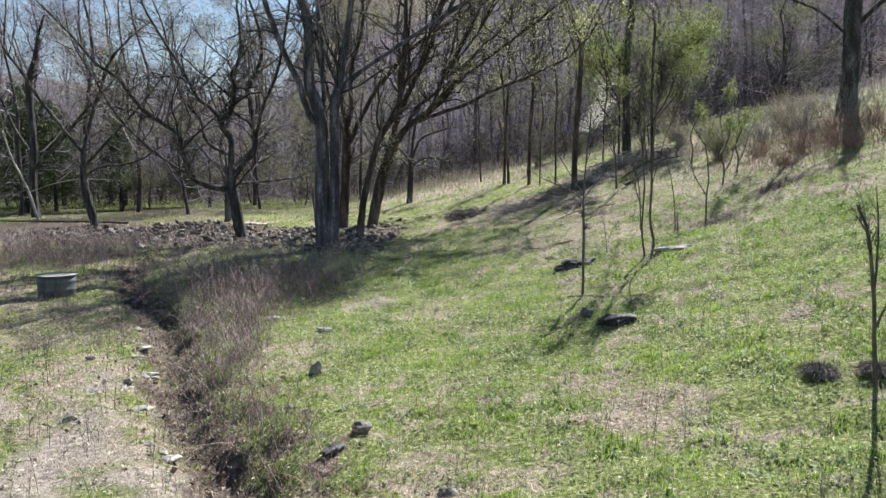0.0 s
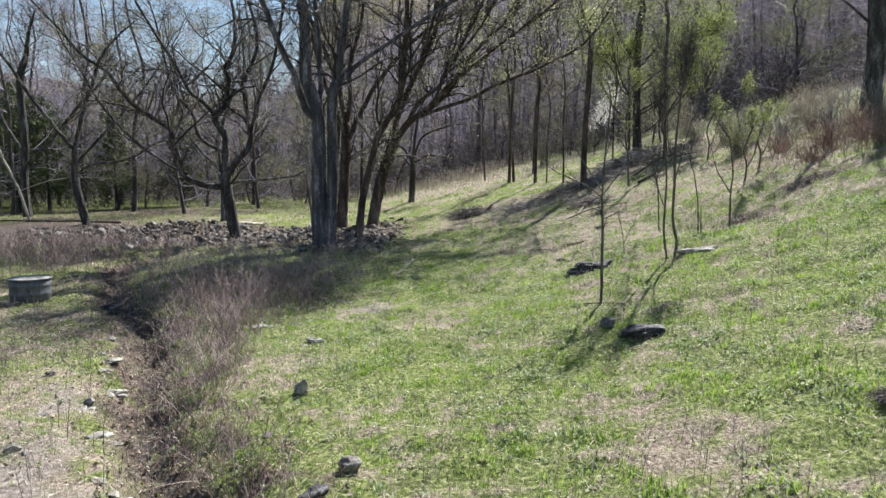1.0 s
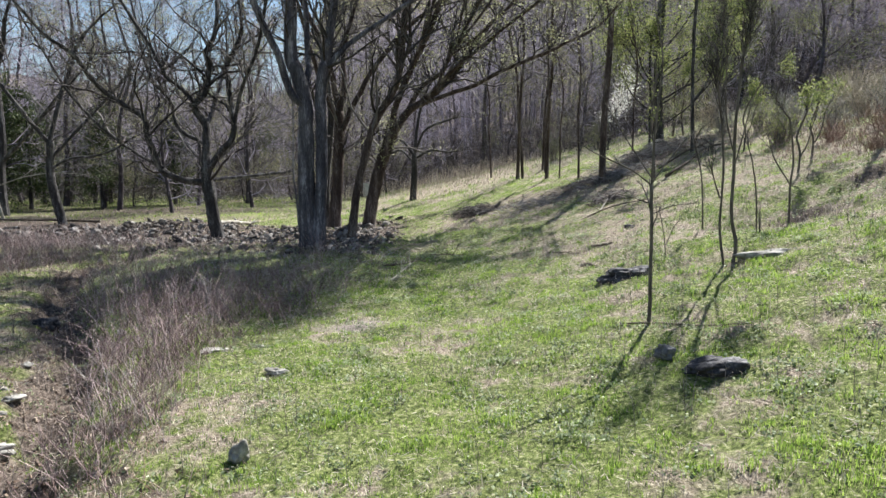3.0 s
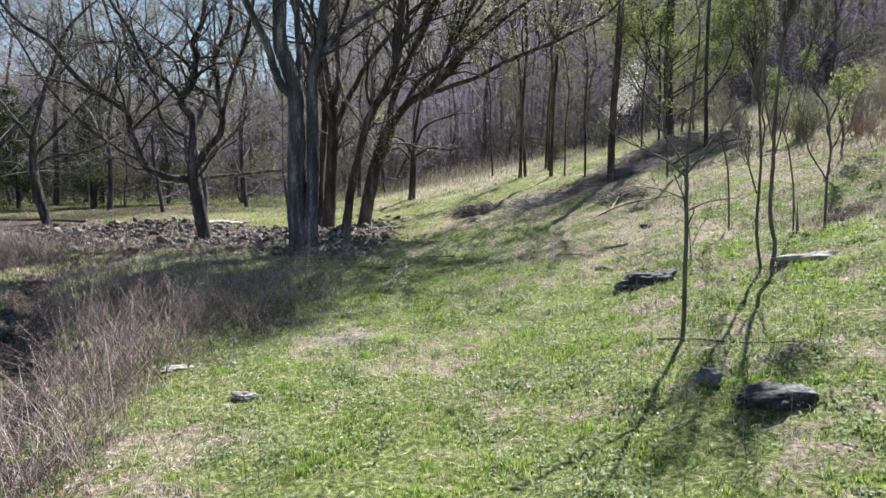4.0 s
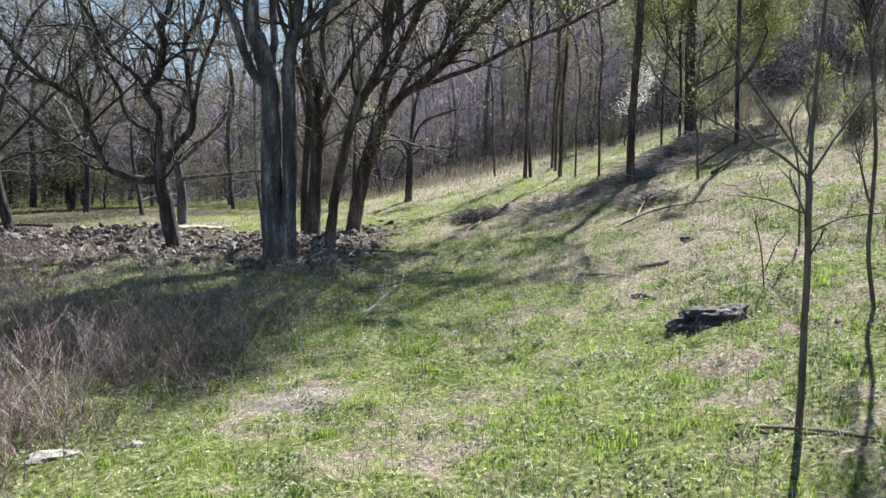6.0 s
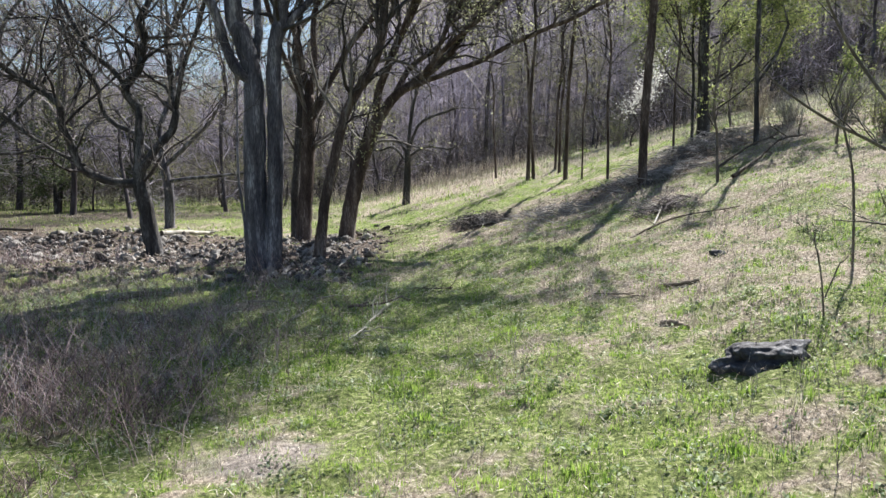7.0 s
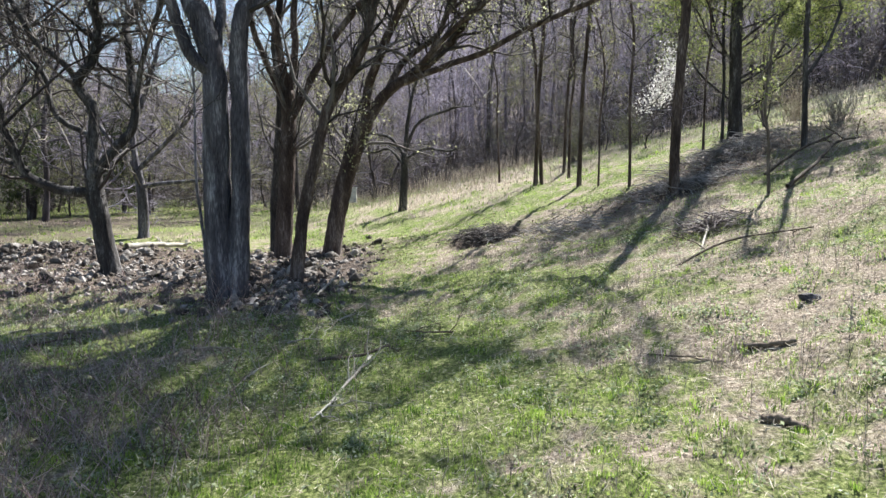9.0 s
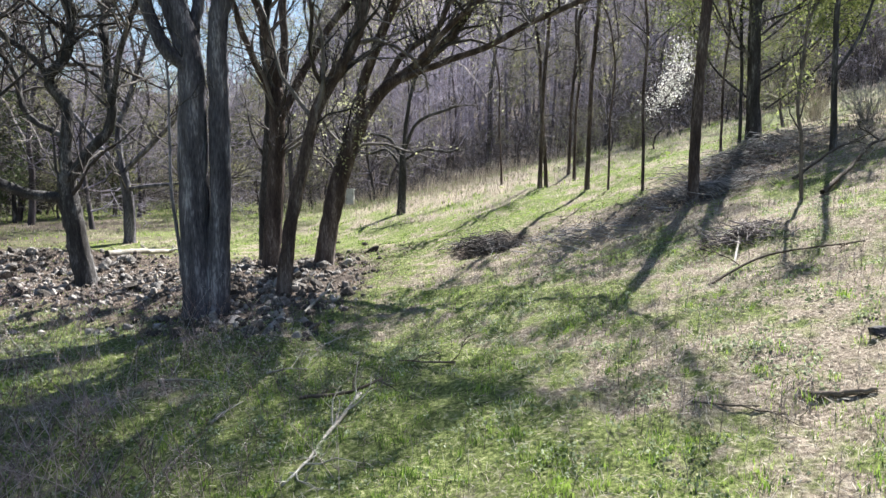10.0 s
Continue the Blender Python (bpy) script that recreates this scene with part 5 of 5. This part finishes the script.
for i in range(13):
    y = r.uniform(5.2, 12.5)
    x = float(np.interp(y, GULLY[:, 1], GULLY[:, 0])) - r.uniform(0.35, 0.75)
    s = r.uniform(0.14, 0.34)
    boulder("gully_stone", x, y, (s, s * 0.6, s * 0.3), 240 + i, STONE_WHITE, "pale flat stone on the gully's edge", r.uniform(0, 180), 0.4, cuts=3, rough=0.6)

# rubble: the remains of a stone wall round the big trees
rubble = tagged(new("rubble"), "scattered grey limestone rubble round the tree trunks", "rubble")
rubble.matrix_world = pose(-7, 27, 0)
lumps = [stone_mesh("stone", 60 + i, STONE, (1.15, r.uniform(0.65, 0.95), r.uniform(0.45, 0.75)), 0.16, 2) for i in range(8)]


def rubble_weight(x, y):
    ridge = bell(x, y, -11.8, 30.0, 3.4, 1.1) + 0.35 * bell(x, y, -9.5, 26.8, 3.4, 2.2) + 0.3 * bell(x, y, -16, 30, 3.0, 2.5) + 0.8 * bell(x, y, -3.6, 24.0, 1.6, 1.7) + 0.6 * bell(x, y, -3.4, 22.3, 1.3, 0.6) + 0.55 * bell(x, y, -5.4, 26.5, 2.6, 2.3) + 0.4 * bell(x, y, -2.8, 26.2, 1.0, 2.0) + 0.3 * bell(x, y, -14, 28.5, 3.5, 2)
    return np.clip(ridge, 0, 1)


for x, y in scatter(2200, (-17, -1.6, 21.6, 33), rubble_weight, 501)[:290]:
    s = (0.1 + 0.3 * r.uniform(0, 1) ** 2) * (1.25 if x < -9 else 1)
    ob = new("stone", r.choice(lumps))
    ob.parent = rubble
    up = 0.16 * float(bell(x, y, -11.8, 30.2, 2.6, 0.8)) * r.uniform(0, 1.3)
    ob.matrix_basis = rubble.matrix_world.inverted() @ pose(x, y, z_at(x, y) + s * 0.12 + up, r.uniform(-40, 40), r.uniform(-40, 40), r.uniform(0, 360)) @ Matrix.Diagonal((s, s, s, 1))
bits = Soup()
cp = scatter(12000, (-19, -1.4, 21.4, 34), rubble_weight, 502)[:4200]
rng = np.random.RandomState(503)
size = rng.uniform(0.04, 0.13, (len(cp), 1))
cc = np.column_stack([cp, ground_z(cp[:, 0], cp[:, 1])])
bits.tubes(np.stack([cc + size * (0, 0, -0.5), cc + size * rng.normal(0, 0.2, cc.shape) + size * (0, 0, 0.15), cc + size * rng.normal(0, 0.2, cc.shape) + size * (0, 0, 0.45)], 1), size * np.array([[0.55, 0.7, 0.35]]), 5)
tagged(part("stone_chips", bits.mesh("stone_chips", STONE_BITS, False), rubble), kind="stuff")
rubble.children[-1].matrix_basis = rubble.matrix_world.inverted()


clods = Soup()
cp = scatter(16000, (-10, 0, 3.5, 24), lambda x, y: np.exp(-(gully_distance(x, y) / 0.42) ** 2) + 0.004 * left_of_gully(x, y), 505)[:3600]
rng = np.random.RandomState(506)
size = rng.uniform(0.008, 0.042, (len(cp), 1)) * rng.uniform(0.5, 1.3, (len(cp), 1))
cc = np.column_stack([cp, ground_z(cp[:, 0], cp[:, 1])])
clods.tubes(np.stack([cc + size * (0, 0, -0.5), cc + size * rng.normal(0, 0.25, cc.shape) + size * (0, 0, 0.1), cc + size * rng.normal(0, 0.25, cc.shape) + size * (0, 0, 0.4)], 1), size * np.array([[0.6, 0.7, 0.3]]), 5)
tagged(new("gully_clods", clods.mesh("gully_clods", DEAD_LEAF, False)), "crumbled brown clods and stones in the gully", "soil", kind="stuff")


# ---- dead wood ----
def log(name, pts, r0, r1, mat, label, seed, category="log", twigs=0):
    """A fallen log or branch along points x, y, height over the ground."""
    rng = np.random.RandomState(seed)
    p = np.array([(x, y, z_at(x, y) + h) for x, y, h in pts])
    base = tagged(new(name), label, category)
    base.matrix_world = Matrix.Translation(p[0])
    line = smooth_line(p - p[0], 5 * len(p))
    line[1:-1] += rng.normal(0, r0 * 0.12, (len(line) - 2, 3))
    s = Soup()
    s.tube(line, np.linspace(r0, r1, len(line)) * (1 + rng.uniform(-0.12, 0.12, len(line))), 9 if r0 > 0.03 else 6)
    part("stem", s.mesh("stem", mat), base)
    if twigs:
        t, tips = Soup(), []
        for _ in range(twigs):
            k = rng.randint(1, len(line) - 1)
            branch(t, line[k], (rng.normal(0, 1), rng.normal(0, 1), abs(rng.normal(0, 0.5)) + 0.1), rng.uniform(0.2, 0.7), r1, 1, rng, tips, 3, 0.02, 0.25, 4)
        tagged(part("twig", t.mesh("twig", mat), base), kind="stuff")
    return base


log("rotten_log", [(2.86, 17.05, 0.02), (3.05, 16.98, 0.03), (3.25, 16.86, 0.02)], 0.032, 0.02, DEADWOOD_DARK, "short dark rotten log on the dry grass", 3)
log("bark_slab", [(2.42, 15.7, 0.02), (2.52, 15.6, 0.04), (2.63, 15.48, 0.02)], 0.045, 0.03, DEADWOOD_DARK, "curved slab of dark bark lying in the grass", 4)
log("fallen_branch", [(-1.5, 18.75, 0.03), (-1.0, 18.83, 0.05), (-0.66, 19.05, 0.08)], 0.025, 0.012, DEADWOOD_DARK, "dark fallen branch on the shaded grass", 5, "branch", 3)
log("fallen_branch", [(-0.86, 18.75, 0.03), (-0.95, 18.25, 0.05), (-1.03, 17.75, 0.04), (-1.1, 17.3, 0.02), (-1.22, 16.9, 0.02)], 0.022, 0.010, DEADWOOD, "bleached ragged fallen branch on the shaded grass", 6, "branch", 9)
log("fallen_branch", [(2.1, 11.66, 0.012), (2.47, 11.47, 0.014), (2.94, 11.13, 0.02), (3.32, 10.84, 0.012)], 0.013, 0.007, DEADWOOD_DARK, "thin fallen branch at the foot of a sapling", 7, "branch")
log("fallen_branch", [(3.3, 20.3, 0.04), (4.2, 20.7, 0.12), (5.2, 20.3, 0.05)], 0.02, 0.01, DEADWOOD_DARK, "long thin fallen branch on the slope", 8, "branch", 2)
log("fallen_branch", [(2.04, 17.35, 0.02), (2.28, 17.2, 0.03), (2.5, 17.1, 0.02)], 0.012, 0.008, DEADWOOD_DARK, "thin dark stick lying on the slope", 15, "branch", 1)
log("fallen_branch", [(3.9, 21.0, 0.02), (4.2, 21.6, 0.1), (4.45, 22.2, 0.16)], 0.02, 0.01, DEADWOOD, "bleached branch propped on a brush heap", 9, "branch", 3)
for i, (x, y, a, l) in enumerate([(-5.6, 20.3, 0.7, 1.3), (-5.3, 20.0, 0.9, 1.0), (-5.9, 20.7, 0.5, 1.1), (-6.6, 21.6, 0.2, 0.9), (-2.6, 20.9, 2.2, 0.6), (-1.9, 19.9, 0.4, 0.5), (-2.2, 18.6, 1.2, 0.5), (-0.2, 19.6, 2.8, 0.7), (-1.6, 21.2, 1.0, 0.6), (-3.0, 19.6, 0.1, 0.7)]):
    log("fallen_branch", [(x - l / 2 * math.cos(a), y - l / 2 * math.sin(a), 0.02), (x, y, 0.05), (x + l / 2 * math.cos(a), y + l / 2 * math.sin(a), 0.03)], 0.016, 0.007, DEADWOOD if i % 3 != 1 else DEADWOOD_DARK, "bleached dead stick lying in the shaded grass" if i % 3 != 1 else "dark dead stick lying in the shaded grass", 30 + i, "branch", 3)
log("fallen_limb", [(6.34, 23.4, 0.05), (7.2, 24.15, 0.12), (8.1, 25.0, 0.2), (8.9, 25.5, 0.1)], 0.045, 0.02, DEADWOOD_DARK, "long dark fallen limb on the bank", 10, "branch", 4)
log("fallen_limb", [(6.6, 24.9, 0.06), (7.5, 25.3, 0.25), (8.5, 25.9, 0.2)], 0.035, 0.015, DEADWOOD_DARK, "dark fallen limb on the bank", 11, "branch", 3)
log("fallen_log", [(-9.35, 30.2, 0.1), (-8.9, 31.3, 0.14), (-8.5, 32.5, 0.12)], 0.11, 0.06, DEADWOOD, "pale fallen trunk lying over the rubble", 12, "log", 3)
log("fallen_log", [(-16, 34.0, 0.1), (-19, 34.6, 0.15), (-23, 34.9, 0.12)], 0.06, 0.04, DEADWOOD_DARK, "long dark trunk lying at the pasture's edge", 13)
log("fallen_branch", [(-2.3, 22.7, 0.05), (-2.2, 23.4, 0.1), (-2.1, 24.0, 0.12)], 0.03, 0.015, DEADWOOD, "bleached stick at the rubble's edge", 14, "branch", 1)


def brush_heap(x, y, wide, deep, tall, count, seed, label, mat=TWIG, turn=0.0):
    """A heap of cut branches thrown across one another."""
    rng = np.random.RandomState(seed)
    heap = thing("brush_heap", x, y, label, "brush heap")
    slope = (z_at(x + 0.7, y) - z_at(x - 0.7, y)) / 1.4, (z_at(x, y + 0.7) - z_at(x, y - 0.7)) / 1.4
    s = Soup()
    for _ in range(count):
        a = rng.normal(turn, 1.1)
        u, v = np.clip(rng.normal(0, 0.4, 2), -1, 1)
        cx, cy = u * wide, v * deep
        h = tall * max(0.05, 1 - u * u - v * v) * rng.uniform(0.1, 1)
        l = rng.uniform(0.25, 0.9)
        e = np.array((math.cos(a), math.sin(a), rng.normal(0, 0.18))) * l / 2
        base = cx * slope[0] + cy * slope[1]
        c = np.array((cx, cy, base + h))
        mid = c + rng.normal(0, 0.08, 3)
        r0 = rng.uniform(0.003, 0.010)
        s.tube(np.array([c - e, mid, c + e]), r0 * np.array((1, 0.8, 0.4)), 4)
    tagged(part("brushwood", s.mesh("brushwood", mat), heap), kind="stuff")
    return heap


# the first fills an eroded bank hollow, dark twigs standing for its shade
brush_heap(0.85, 26.55, 1.05, 0.55, 0.2, 330, 1, "dark heap of cut brush on the grass", TWIG_DARK, 0.5)
brush_heap(2.6, 25.4, 1.8, 1.5, 0.05, 220, 2, "thin scatter of pale cut branches", TWIG_PALE, 0.5)
brush_heap(4.5, 22.0, 0.7, 0.45, 0.14, 200, 3, "low heap of cut branches on the slope", TWIG, 0.4)
brush_heap(5.3, 26.2, 1.8, 1.1, 0.16, 480, 4, "tangled brush heap at the foot of a dark tree", TWIG_PALE, 0.2)
brush_heap(7.2, 28.0, 2.2, 1.4, 0.16, 520, 5, "tangled grey brush on the shaded bank", TWIG_PALE, 0.2)


def tussock(x, y, size, seed, mat, label):
    rng = np.random.RandomState(seed)
    ob = thing("tussock", x, y, label, "grass tussock")
    s = Soup()
    for _ in range(1300):
        d = rng.normal(0, 1, 3)
        d[2] = abs(d[2])
        d /= np.linalg.norm(d)
        tip = d * np.array((1, 1, 0.75)) * size * rng.uniform(0.4, 1.35)
        root = np.array((d[0], d[1], 0)) * size * rng.uniform(0, 0.7)
        bend = (root + tip) / 2 + (0, 0, size * 0.2)
        s.tube(np.array([root, bend, tip + (0, 0, -0.1 * size)]), [0.0022, 0.002, 0.0008], 3)
    tagged(part("blade", s.mesh("blade", mat), ob), kind="stuff")


tussock(3.88, 6.75, 0.2, 1, TWIG, "dead dark grass tussock in the meadow")
tussock(4.3, 6.5, 0.18, 2, TWIG, "dead dark grass tussock under a sapling")


# ---- tub and box ----
def ring_mesh(name, profile, sides, mat):
    """A turned shape from (radius, height) pairs."""
    s = bmesh.new()
    rings = [[s.verts.new((rr * math.cos(k * math.tau / sides), rr * math.sin(k * math.tau / sides), zz)) for k in range(sides)] for rr, zz in profile]
    for a, b in zip(rings[:-1], rings[1:]):
        for k in range(sides):
            s.faces.new((a[k], a[(k + 1) % sides], b[(k + 1) % sides], b[k]))
    me = bpy.data.meshes.new(name)
    s.to_mesh(me)
    s.free()
    me.materials.append(mat)
    me.polygons.foreach_set("use_smooth", [True] * len(me.polygons))
    return me


tub = thing("water_tub", -8.89, 15.3, "round weathered grey tub standing on the trodden grass", "tub")
part("body", ring_mesh("body", [(0.005, 0.02), (0.37, 0.0), (0.385, 0.03), (0.388, 0.16), (0.40, 0.18), (0.39, 0.20), (0.394, 0.34), (0.405, 0.36), (0.396, 0.38), (0.40, 0.48), (0.375, 0.48), (0.37, 0.2)], 40, GALVANISED), tub)
part("rim", ring_mesh("rim", [(0.39, 0.475), (0.42, 0.48), (0.428, 0.497), (0.42, 0.515), (0.39, 0.512), (0.385, 0.495), (0.39, 0.475)], 40, GALVANISED), tub, "pale rolled rim")
part("lid", ring_mesh("lid", [(0.384, 0.47), (0.384, 0.505), (0.30, 0.51), (0.12, 0.515), (0.005, 0.515)], 40, DEADWOOD), tub, "weathered wooden lid")


def bevel_box(name, size, mat, bevel=0.012):
    bm = bmesh.new()
    bmesh.ops.create_cube(bm, size=1)
    for v in bm.verts:
        v.co = Vector((v.co.x * size[0], v.co.y * size[1], v.co.z * size[2]))
    bmesh.ops.bevel(bm, geom=bm.edges[:], offset=bevel, segments=2, affect="EDGES")
    me = bpy.data.meshes.new(name)
    bm.to_mesh(me)
    bm.free()
    me.materials.append(mat)
    return me


box = thing("white_box", -6.2, 54.0, "small weathered white box standing at the wood's edge", "box")
for z, h, w in ((0.32, 0.6, 0.5), (0.78, 0.3, 0.48)):
    part("body", bevel_box("body", (w, w, h), WHITE_PAINT), box).location = (0, 0, z)
part("lid", bevel_box("lid", (0.56, 0.56, 0.08), WHITE_PAINT), box).location = (0, 0, 0.97)
